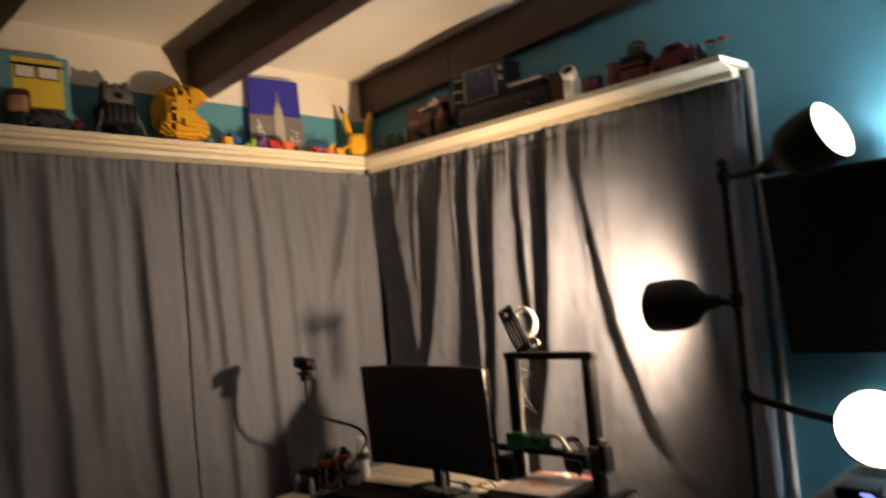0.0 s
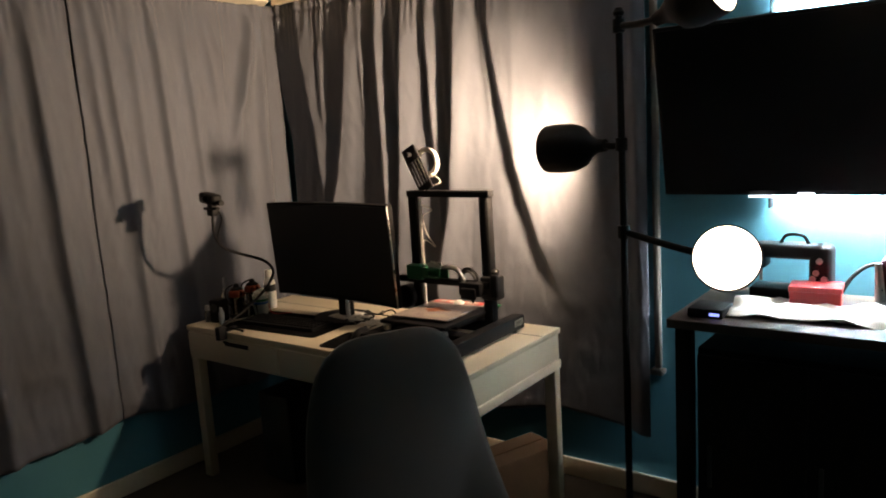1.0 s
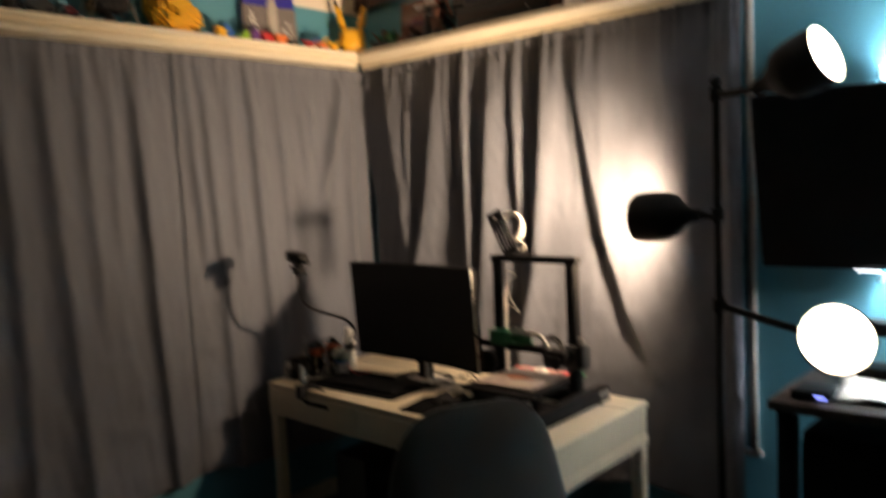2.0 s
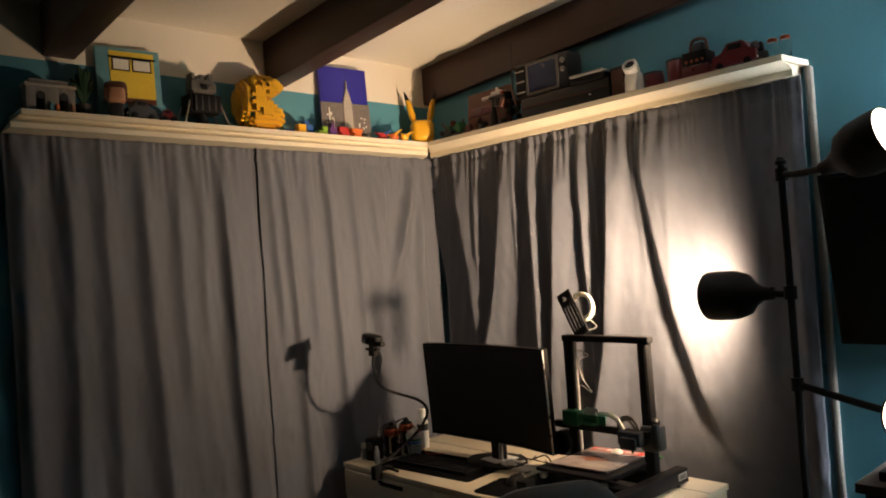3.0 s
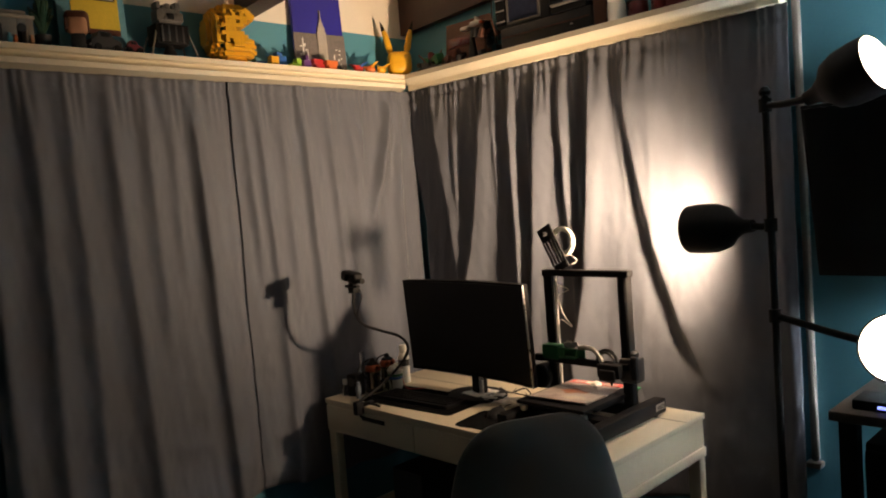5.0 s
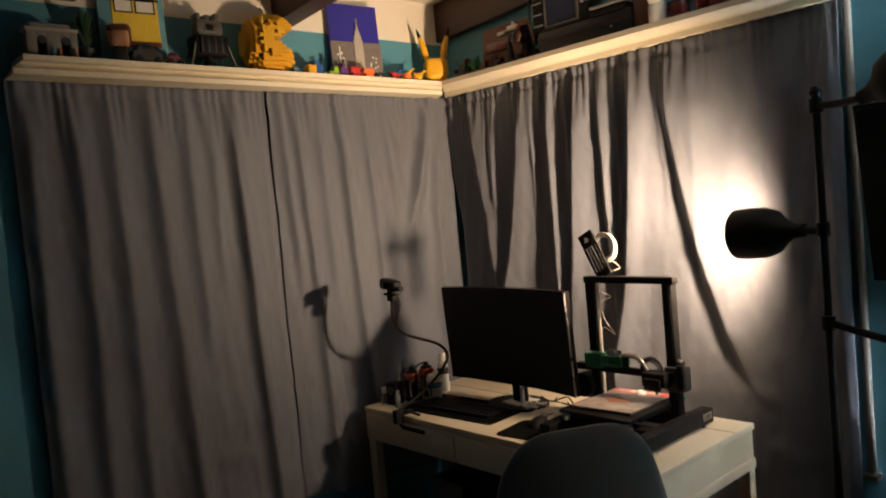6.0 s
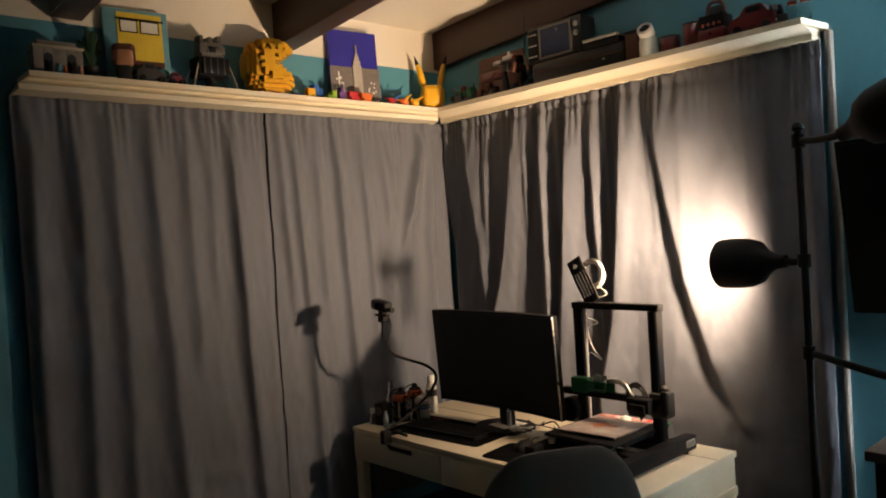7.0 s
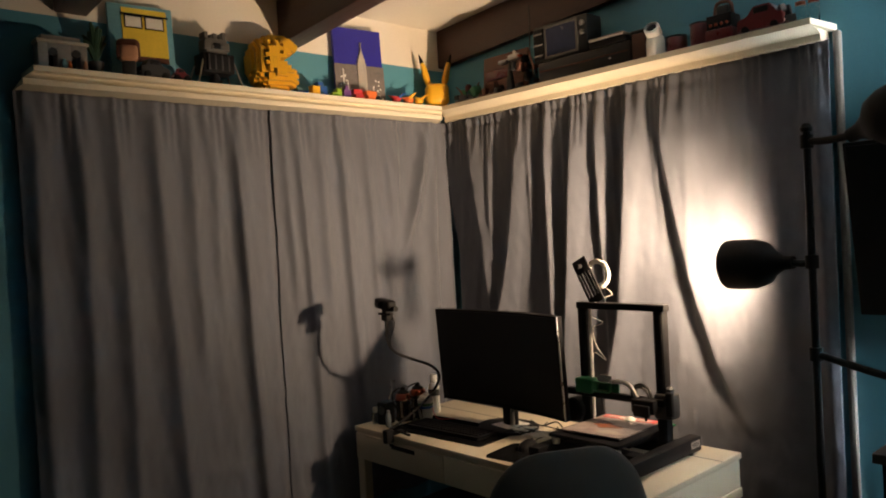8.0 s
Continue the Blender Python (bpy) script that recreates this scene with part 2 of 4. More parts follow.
          (-1.50, 0.03, 0.0, .040, .06, .044, 0), (-1.36, 0.03, 0.0, .035, .05, .030, 1.3), (-1.26, .03, 0, .03, .04, .020, 1.6),
          (-1.165, 0.045, 0.0, .024, .09, .046, 0), (-1.01, 0.01, 0.0, .03, .03, .008, 0)]
LEFT_B = [(-.90, 0.02, 0.0, .02, .05, .014, 1.5), (-.835, 0.03, 0.0, .02, .07, .022, 0), (-.72, .03, 0, .03, .05, .02, 1.4),
          (-.61, 0.05, 0.0, .02, .08, .024, 0), (-.46, 0.05, 0.0, .02, .07, .018, 1.2), (-.33, .08, 0, .02, .04, .016, 1.8),
          (-.035, -0.26, 0.0, .022, .05, .042, 1.75), (-.30, .16, 0.0, .018, .03, .016, 2.0), (-.235, -.06, 0.0, .03, .018, .014, 2.0), (.0, -0.02, 0.0, .03, .03, .03, 0)]
curtain("curtain", "x", -2.0, -0.943, 0.130, 2.236, left_hem, LEFT_A, "slate grey blackout curtain panel hanging in soft folds")
curtain("curtain", "x", -0.964, 0.140, 0.114, 2.236, left_hem, [(c, sl, b_, wa, wb, d * 1.5, lo) for c, sl, b_, wa, wb, d, lo in LEFT_B], "slate grey blackout curtain panel, flatter, beside the corner")
RIGHT = [(-.062, -0.129, 0.0, .09, .016, .044, 0), (-.20, -.02, 0, .03, .015, .016, 1.75), (-.435, 0.06, 0.11, .085, .018, .050, 0), (-.50, .02, 0, .02, .012, .012, 1.8),
         (-.607, 0.015, 0.0, .04, .015, .044, 0), (-.77, 0.077, 0.0, .08, .016, .056, 0), (-.70, .02, 0, .02, .012, .012, 1.8), (-.878, -0.036, 0.0, .05, .015, .036, 0), (-.96, -.02, 0, .02, .01, .010, 1.6),
         (-1.07, 0.0, 0.085, .08, .020, .062, 0), (-1.00, 0.0, .085, .04, .04, -.012, 0), (-1.18, -.03, 0, .03, .015, .016, 1.8), (-1.243, 0.0, -0.152, .12, .030, .062, 1.05), (-1.17, 0.0, -0.14, .05, .05, -.014, 1.05), (-1.345, 0.01, 0.0, .06, .02, .010, 1.3),
         (-1.5, -0.05, 0.0, .10, .10, .010, 0), (-1.60, 0, 0, .02, .02, .005, 1.7), (-1.86, 0.0, 0.0, .05, .04, .03, 0)]


def right_hem(u):
    return 0.30 + 0.035 * math.sin(4 * u + 1) - 0.05 * max(0.0, min(1.0, (u + 1.5) / 0.3))


curtain("curtain", "y", -1.898, 0.135, 0.130, 2.240, right_hem, RIGHT, "slate grey blackout curtain with deep slanting folds, lit by a lamp", 0.011, 0.036)

# ---- the desk ----
DZ = 0.737
DX0, DX1, DY0, DY1 = -0.666, -0.010, -1.572, 0.011
desk = thing("desk", pose(DX0, DY0, 0), "white laminate desk with a shallow drawer case and slim legs", "desk")
L, D = DY1 - DY0, DX1 - DX0
part("desktop", boxes((0, D, 0, L, DZ - 0.022, DZ), bevel=0.002), M_DESK, desk)
part("case", boxes((0.006, D - .006, 0.006, L - .006, DZ - 0.150, DZ - 0.024), bevel=0.002), M_DESK, desk)
part("end_rail", boxes((0.03, D - .01, -0.004, 0.006, DZ - 0.165, DZ - 0.128), bevel=0.003), M_DESK, desk)
part("drawer_front", boxes((-0.004, 0.006, L - 0.62, L - 0.012, DZ - 0.148, DZ - 0.03), bevel=0.002), M_DESK, desk)
part("drawer_front", boxes((-0.004, 0.006, 0.012, L - 0.626, DZ - 0.148, DZ - 0.03), bevel=0.002), M_DESK, desk)
part("joint", boxes((0.510, 0.5125, 0.001, L - 0.002, DZ - 0.004, DZ + 0.0006)), M_BLACK, desk, "thin dark joint across the desktop")
part("grip", boxes((-0.006, 0.0, L - 0.44, L - 0.28, DZ - 0.062, DZ - 0.042), bevel=0.002), M_BLACK, desk, "dark finger slot of the drawer")
for x in (0.005, D - 0.05):
    for y in (0.005, L - 0.055):
        part("leg", boxes((x, x + .045, y, y + .05, 0.0, DZ - 0.15), bevel=0.004), M_DESK, desk)

# ---- monitor ----
mon = thing("monitor", pose(-0.286, -0.613, DZ, 0, 0, -1.85), "large black curved desktop monitor, switched off, on a round foot", "monitor")
MW, MZ0, MZ1 = 0.381, 0.096, 0.531


def curved_panel(bm, half, z0, z1, front, depth, bow, n=16):
    rows = []
    for i in range(n + 1):
        y = -half + 2 * half * i / n
        x = front - bow * (y / half) ** 2
        rows.append([bm.verts.new(c) for c in ((x, y, z0), (x, y, z1), (x + depth, y, z1), (x + depth, y, z0))])
    for a, b in zip(rows, rows[1:]):
        for k in range(4):
            bm.faces.new((a[k], b[k], b[(k + 1) % 4], a[(k + 1) % 4]))
    bm.faces.new(rows[0])
    bm.faces.new(rows[-1][::-1])
    return bm


LEAN = Matrix.Translation((0, 0, MZ0)) @ pose(0, 0, 0, 0, -3.4, 0) @ Matrix.Translation((0, 0, -MZ0))
for name, bm, material, label in (
        ("housing", curved_panel(bmesh.new(), MW, MZ0, MZ1, 0.0, 0.03, 0.03), M_BLACK, ""),
        ("screen", curved_panel(bmesh.new(), MW - .008, MZ0 + .018, MZ1 - .008, -0.003, 0.006, 0.029), M_SCREEN, "dark glossy screen"),
        ("edge_strip", boxes((-0.034, -0.028, -MW - .004, -MW + .002, MZ0, MZ1), bevel=0.001), M_STEEL, "thin bright side edge")):
    bmesh.ops.transform(bm, matrix=LEAN, verts=bm.verts[:])
    part(name, bm, material, mon, label)
part("neck", boxes((0.02, 0.055, -0.035, 0.035, 0.01, 0.30), bevel=0.006), M_BLACK, mon)
bm = bmesh.new()
slab(bm, [(0.02 + .12 * math.cos(a), .15 * math.sin(a)) for a in (2 * math.pi * k / 32 for k in range(32))], 0, 0.012)
part("foot", bm, M_BLACK, mon)

# ---- tree lamp with three shaded heads ----
PX, PY = -0.20, -1.935
lamp = thing("floor_lamp", pose(PX, PY, 0), "black three-headed tree floor lamp with bell shades, switched on", "lamp")
bm = bmesh.new()
lathe(bm, [(0.14, 0), (0.14, 0.012), (0.05, 0.03), (0.016, 0.05)], 32)
part("base", bm, M_BLACKMETAL, lamp)
bm = bmesh.new()
tube(bm, [(0, 0, .04), (0, 0, 1.895)], 0.0125, 14)
part("pole", bm, M_BLACKMETAL, lamp)
bm = bmesh.new()
lathe(bm, [(0.0, 1.890), (0.017, 1.890), (0.02, 1.902), (0.012, 1.917), (0.0, 1.921)], 14)
part("finial", bm, M_BLACKMETAL, lamp)
M_SHADEIN = mat("white_shade_lining", (0.8, 0.78, 0.72), 0.5, var=0.03)
M_BULB = mat("warm_lit_bulb", (0.9, 0.85, 0.75), 0.4, var=0.0, bump=0, emit=(1.0, 0.82, 0.6), strength=40)


def shade_profile(r, length, off=0.0):
    pts = [(0.022, 0.0), (0.026, 0.03), (0.045, 0.06), (0.075, 0.085), (0.088, 0.12), (0.091, 0.17), (0.089, 0.21)]
    return [(max(0.004, p * r / 0.091 - off), q * length / 0.21) for p, q in pts]


def head(at, aim, joint, size=0.09, length=0.21, glow=0.0):
    """at: the back of the shade; aim: the way its mouth faces; joint: where the arm leaves the pole."""
    aim = Vector(aim).normalized()
    turn = aim.to_track_quat("Z", "X").to_matrix().to_4x4()
    m = Matrix.Translation(at) @ turn
    bm = bmesh.new()
    out = shade_profile(size, length)
    inn = shade_profile(size, length, 0.004)
    lathe(bm, [(0.0005, 0.0), *out, *reversed(inn), (0.0005, 0.004)], 32, m, False)
    sd = part("shade", bm, M_BLACKMETAL, lamp, "black bell-shaped lamp shade")
    bm = bmesh.new()
    lathe(bm, [(max(.003, a - .001), b) for a, b in inn[1:]], 32, m, False)
    part("lining", bm, M_SHADEIN, sd)
    bm = bmesh.new()
    lathe(bm, [(0.013, 0.02), (0.016, 0.07), (0.030, 0.095), (0.034, 0.115), (0.026, 0.135), (0.0, 0.142)], 20, m)
    part("bulb", bm, M_BULB, sd, "glowing warm bulb")
    bm = bmesh.new()
    j = Vector((0, 0, joint))
    back = Vector(at) + aim * 0.005
    tube(bm, smooth_path([j, (j + back) / 2 + Vector((0, 0, -.004)), back], 6), 0.012, 10)
    part("arm", bm, M_BLACKMETAL, lamp)
    bm = bmesh.new()
    tube(bm, [j - Vector((0, 0, .022)), j + Vector((0, 0, .022))], 0.021, 14)
    part("joint", bm, M_BLACKMETAL, lamp)
    return Vector((PX, PY, 0)) + m @ Vector((0, 0, length + glow))


AIM = Vector((0.12, 1.0, -0.035))
b1 = head((0.004, 0.060, 1.468), AIM, 1.470, 0.088, 0.235, -0.021)
b2 = head((-0.087, -0.158, 1.851), (-0.20, -0.9, 0.30), 1.858, 0.088, 0.225, -0.05)
b3 = head((-0.085, -0.375, 1.105), (-0.93, -0.25, 0.22), 1.17, 0.098, 0.20, -0.03)
bulb_light("lamp_glow", b1, 15.0, WARM, 0.030)


def bulb_beam(at, way, watts, degrees):
    """The reflector bulb throws most of its light straight ahead."""
    data = bpy.data.lights.new("lamp_beam", "SPOT")
    data.energy, data.color, data.shadow_soft_size = watts, WARM, 0.030
    data.spot_size, data.spot_blend = radians(degrees), 1.0
    ob = new("lamp_beam", data)
    ob.matrix_basis = look(at, at + Vector(way))


bulb_beam(b1, (0.45, 1.0, 0.05), 78.0, 168)
bulb_beam(b1, (-0.07, 1.0, 0.29), 98.0, 88)
bulb_light("lamp_glow", b2, 5.0, WARM, 0.03)
bulb_light("lamp_glow", b3, 3.5, WARM, 0.03)

# ---- television with a light strip behind it ----
tv = thing("television", pose(0.085, -1.967, 1.265, 0, 0, 0), "wide black wall television tilted downwards, switched off", "television")
tilt = pose(0.045, 0, 0, 0, -10.5, 0)
TW, TH = 1.07, 0.605
bm = bmesh.new()
box(bm, -0.012, 0.02, -TW, 0, 0, TH, bevel=0.004, m=tilt)
part("housing", bm, M_BLACK, tv)
bm = bmesh.new()
box(bm, -0.015, -0.011, -TW + .012, -.012, 0.018, TH - .012, m=tilt)
part("screen", bm, M_SCREEN, tv, "dark glossy television screen")
part("wall_mount", boxes((0.02, 0.105, -TW * .65, -TW * .35, 0.2, 0.36)), M_BLACKMETAL, tv)
M_LED = mat("cool_light_strip", (0.9, 0.95, 1.0), 0.4, var=0.0, bump=0, emit=COOL, strength=2400)
for z, start, glow in ((0.592, -0.38, M_LED), (0.018, -0.40, M_LED)):
    bar = part("light_strip", boxes((0.076, 0.084, start - .62, start, z - .007, z + .007), bevel=0.002), glow, tv, "cool white strip of lights facing the wall")
    part("channel", boxes((0.070, 0.075, start - .63, start + .01, z - .010, z + .010), (0.080, 0.104, start - .20, start - .18, z - .012, z - .008)), M_BLACK, bar)
# Unseen plate, added to cut off the strips' glow on the curtain side.
part("glow_baffle", boxes((0.046, 0.098, -0.366, -0.360, -0.05, 0.655), bevel=0.001), M_BLACK, tv, "black plate added behind the television to hold back the strip light")
M_TAB = mat("lit_tab", (0.8, 0.85, 0.9), 0.4, var=0, bump=0, emit=COOL, strength=3.0)
part("light_tab", boxes((0.022, 0.030, -0.51, -0.46, -0.001, 0.007)), M_TAB, tv, "small lit tab at the lower edge")
part("light_tab", boxes((0.024, 0.032, -0.38, -0.30, -0.008, -0.003)), M_TAB, tv, "small lit tab at the lower edge")

# ---- workbench below the television ----
M_BENCH = mat("dark_bench_wood", (0.055, 0.040, 0.030), 0.5, var=0.3, scale=8, stretch=(6, 1, 1))
bench = thing("workbench", pose(-0.36, -2.14, 0), "dark workbench with a pale top below the television", "table")
BZ = 0.92
part("benchtop", boxes((0, 0.53, -1.6, 0, BZ - .03, BZ), bevel=0.003), M_BENCH, bench)
for x in (0.02, 0.46):
    for y in (-1.58, -0.07):
        part("leg", boxes((x, x + .05, y, y + .05, 0, BZ - .03), bevel=0.003), M_BLACK, bench)


# ---- office chairs ----
def chair(name, m, label, w=0.62, h=0.575, lean=0.0):
    """Local: the sitter faces +x; the back is at x = 0 and leans forward by lean degrees."""
    c = thing(name, m, label, "chair", "office chairs")
    bm = bmesh.new()
    nu, nz = 22, 22
    front, rear = [], []
    for j in range(nz + 1):
        f = j / nz
        wide = w / 2 * (1.05 - 0.21 * f)
        fr, rr = [], []
        for i in range(nu + 1):
            s = -1 + 2 * i / nu
            y = s * wide * (1 - 0.10 * f ** 6 * abs(s))
            z = 0.37 + (h + 0.10) * f * (1 - 0.17 * abs(s) ** 3.6)
            x = 0.05 * (s * s) - 0.125 + 0.025 * f + 0.05 * math.sin(3.1 * f) + math.tan(radians(lean)) * (z - 0.47)
            pad = 0.045 * (1 - s ** 6) * (1 - (2 * f - 1) ** 8) + .010
            fr.append(bm.verts.new((x + pad, y, z)))
            rr.append(bm.verts.new((x - pad * .6, y, z)))
        front.append(fr)
        rear.append(rr)
    for g, flip in ((front, False), (rear, True)):
        for a, b in zip(g, g[1:]):
            for k in range(nu):
                q = (a[k], a[k + 1], b[k + 1], b[k])
                bm.faces.new(q[::-1] if flip else q)
    for j in range(nz):
        bm.faces.new((front[j][0], front[j + 1][0], rear[j + 1][0], rear[j][0]))
        bm.faces.new((front[j][-1], rear[j][-1], rear[j + 1][-1], front[j + 1][-1]))
    for k in range(nu):
        bm.faces.new((front[0][k], rear[0][k], rear[0][k + 1], front[0][k + 1]))
        bm.faces.new((front[-1][k], front[-1][k + 1], rear[-1][k + 1], rear[-1][k]))
    bmesh.ops.remove_doubles(bm, verts=bm.verts[:], dist=0.0005)
    bmesh.ops.recalc_face_normals(bm, faces=bm.faces[:])
    part("backrest", bm, M_CHAIR, c, smooth=70)
    bm = bmesh.new()
    slab(bm, rounded(-0.02, 0.40, -0.21, 0.21, 0.09), 0.42, 0.49)
    bmesh.ops.bevel(bm, geom=[e for e in bm.edges if abs(e.verts[0].co.z - e.verts[1].co.z) < 1e-5], offset=0.02, segments=3, affect="EDGES")
    part("seat", bm, M_CHAIR, c)
    bm = bmesh.new()
    tube(bm, smooth_path([(-0.03, 0, 0.60), (-0.075, 0, 0.46), (-0.04, 0, 0.385), (0.2, 0, 0.39)], 6), 0.020, 10)
    part("back_bracket", bm, M_BLACK, c)
    bm = bmesh.new()
    tube(bm, [(0.25, 0, .09), (0.25, 0, .42)], 0.026, 14)
    part("gas_lift", bm, M_BLACK, c)
    for k in range(5):
        a = 2 * math.pi * k / 5 + .3
        ca, sa = math.cos(a), math.sin(a)
        bm = bmesh.new()
        tube(bm, [(0.25 + .02 * ca, .02 * sa, .12), (0.25 + .30 * ca, .30 * sa, .075)], [0.028, 0.018], 10)
        part("base_arm", bm, M_BLACK, c)
        bm = bmesh.new()
        t = Vector((-sa, ca, 0)) * 0.022
        o = Vector((0.25 + .29 * ca, .29 * sa, 0.031))
        tube(bm, [o - t, o + t], 0.03, 14)
        part("castor", bm, M_BLACK, c)
    return c


chair("office_chair", pose(-1.027, -1.574, 0.0, 0, 0, 62), "charcoal grey fabric office chair pulled up to the desk", 0.606, 0.509, 13.9)

# ---- things on the desk ----
M_GREEN = mat("green_plastic", (0.012, 0.13, 0.05), 0.4, var=0.15)
M_WHITEP = mat("white_plastic", (0.75, 0.73, 0.68), 0.4, var=0.05)
M_LABEL = mat("grey_label", (0.42, 0.40, 0.36), 0.6, var=0.1)
M_PAPER = mat("magazine_paper", (0.40, 0.36, 0.32), 0.35, var=0.1, scale=30, fine=120, bump=0.04)
M_RED = mat("red_print", (0.50, 0.03, 0.03), 0.35, var=0.1)
M_ORANGE = mat("orange_plastic", (0.70, 0.16, 0.03), 0.4, var=0.1)
M_YELLOW = mat("yellow_plastic", (0.78, 0.42, 0.02), 0.38, var=0.08, scale=30, bump=0.05)
M_BLUE = mat("blue_plastic", (0.03, 0.12, 0.42), 0.4, var=0.1)
M_DKBLUE = mat("navy_paint", (0.020, 0.018, 0.29), 0.5, var=0.12, scale=18)
M_LIME = mat("lime_plastic", (0.28, 0.50, 0.04), 0.4, var=0.1)
M_PURPLE = mat("purple_plastic", (0.14, 0.05, 0.22), 0.4, var=0.1)
M_GREY = mat("grey_plastic", (0.23, 0.22, 0.21), 0.5, var=0.15)
M_DKGREY = mat("dark_grey_plastic", (0.022, 0.022, 0.023), 0.45, var=0.25)
M_SKIN = mat("tan_vinyl", (0.48, 0.25, 0.15), 0.45, var=0.05)
M_HAIR = mat("brown_vinyl", (0.10, 0.03, 0.015), 0.5, var=0.15)
M_BROWN = mat("brown_wood_toy", (0.10, 0.035, 0.02), 0.55, var=0.3)
M_MIDGREY = mat("mid_grey_plastic", (0.085, 0.082, 0.078), 0.5, var=0.2)
M_CARD = mat("brown_cardboard", (0.22, 0.12, 0.06), 0.8, var=0.12, scale=8, fine=100)
M_CLOTH = mat("black_mat_cloth", (0.007, 0.007, 0.0075), 0.95, var=0.3, scale=20, fine=400, bump=0.3, spec=0.0)
M_FILAMENT = mat("white_filament", (0.82, 0.80, 0.74), 0.35, var=0.03)
M_TEAL = mat("teal_canvas_paint", (0.13, 0.33, 0.42), 0.6, var=0.2, scale=14)
M_CYELLOW = mat("yellow_canvas_paint", (0.75, 0.55, 0.05), 0.6, var=0.1, scale=14)
M_STONE = mat("painted_stone_grey", (0.42, 0.38, 0.32), 0.6, var=0.18, scale=40)
M_CITY = mat("painted_dusk_grey", (0.16, 0.14, 0.13), 0.6, var=0.25, scale=30)
M_DKRED = mat("dark_red_paint", (0.12, 0.010, 0.012), 0.3, var=0.15, coat=0.3)
M_COPPER = mat("copper_metal", (0.30, 0.07, 0.035), 0.3, metal=0.9, var=0.15)


def glass_mat(name, tint):
    m = bpy.data.materials.new(name)
    m.use_nodes = True
    b = m.node_tree.nodes["Principled BSDF"]
    b.inputs["Base Color"].default_value = (*tint, 1)
    b.inputs["Roughness"].default_value = 0.08
    b.inputs["Transmission Weight"].default_value = 1.0
    b.inputs["IOR"].default_value = 1.45
    return m


M_GLASS = glass_mat("clear_glass", (0.92, 0.94, 0.92))


# 3D printer: base, uprights, gantry, bed
pr = thing("desktop_printer", pose(-0.10, -1.46, DZ), "black frame 3D printer with green plastic parts on the desk", "3D printer")
for y in (0.0, 0.385):
    part("base_rail", boxes((-0.50, 0.0, y, y + .05, 0.012, 0.066), bevel=0.004), M_BLACKMETAL, pr)
part("base_rail", boxes((-0.36, -0.30, 0.05, 0.385, 0.014, 0.06), bevel=0.004), M_BLACKMETAL, pr)
part("base_rail", boxes((-0.14, -0.08, 0.05, 0.385, 0.014, 0.06), bevel=0.004), M_BLACKMETAL, pr)
lb = part("side_label", boxes((-0.075, -0.015, -0.002, 0.001, 0.030, 0.055)), M_LABEL, pr, "grey rating label with unreadable lines")
for k in range(3):
    part("print_line", boxes((-0.068, -0.022, -0.003, -0.001, 0.035 + .006 * k, 0.038 + .006 * k)), M_DKGREY, lb)
for x in (-0.46, -0.05):
    for y in (0.025, 0.41):
        bm = bmesh.new()
        lathe(bm, [(0.014, 0), (0.016, 0.012)], 12, pose(x, y, 0))
        part("rubber_foot", bm, M_BLACK, pr)
FX = -0.125
for y in (0.055, 0.405):
    bm = bmesh.new()
    box(bm, FX - .02, FX + .02, y, y + .04, 0.05, 0.555, bevel=0.003)
    box(bm, FX - .0225, FX - .019, y + .006, y + .034, 0.07, 0.55, bevel=0.001)
    part("upright", bm, M_BLACKMETAL, pr)
part("top_bar", boxes((FX - .02, FX + .02, 0.047, 0.452, 0.552, 0.578), bevel=0.003), M_BLACKMETAL, pr)
bm = bmesh.new()
tube(bm, [(FX - .014, 0.388, 0.07), (FX - .014, 0.388, 0.551)], 0.006, 8)
part("lead_screw", bm, M_WHITEP, pr, "bright pale lead screw cover")
bm = bmesh.new()
box(bm, FX - .045, FX - .02, 0.055, 0.50, 0.200, 0.226, bevel=0.002, m=pose(0, 0, 0, 0.0, 0, 0))
part("gantry_rail", bm, M_BLACKMETAL, pr)
bm = bmesh.new()
box(bm, FX - .06, FX - .01, 0.365, 0.445, 0.215, 0.275, bevel=0.005)
box(bm, FX - .058, FX - .018, 0.285, 0.365, 0.225, 0.232, bevel=0.002)
box(bm, FX - .058, FX - .050, 0.335, 0.365, 0.232, 0.268, bevel=0.002)
box(bm, FX - .058, FX - .050, 0.275, 0.345, 0.258, 0.268, bevel=0.002)
box(bm, FX - .058, FX - .050, 0.272, 0.284, 0.232, 0.268, bevel=0.002)
box(bm, FX - .030, FX - .022, 0.255, 0.365, 0.225, 0.262, bevel=0.002)
part("extruder_mount", bm, M_GREEN, pr, "green printed extruder bracket")
bm = bmesh.new()
for k in range(6):
    box(bm, FX - .05 + .006 * k, FX - .046 + .006 * k, 0.285 + .02 * (k % 3), 0.310 + .02 * (k % 3), 0.270, 0.285 + .004 * (k % 2))
part("extruder_gear", bm, M_STEEL, pr)
bm = bmesh.new()
box(bm, FX - .075, FX - .015, 0.075, 0.175, 0.170, 0.225, bevel=0.008)
box(bm, FX - .085, FX - .07, 0.09, 0.16, 0.160, 0.205, bevel=0.006)
tube(bm, [(FX - .05, 0.125, 0.140), (FX - .05, 0.125, 0.175)], [0.004, 0.012], 10)
part("print_head", bm, M_BLACK, pr)
bm = bmesh.new()
box(bm, FX - .035, FX + .03, 0.023, 0.100, 0.150, 0.245, bevel=0.01)
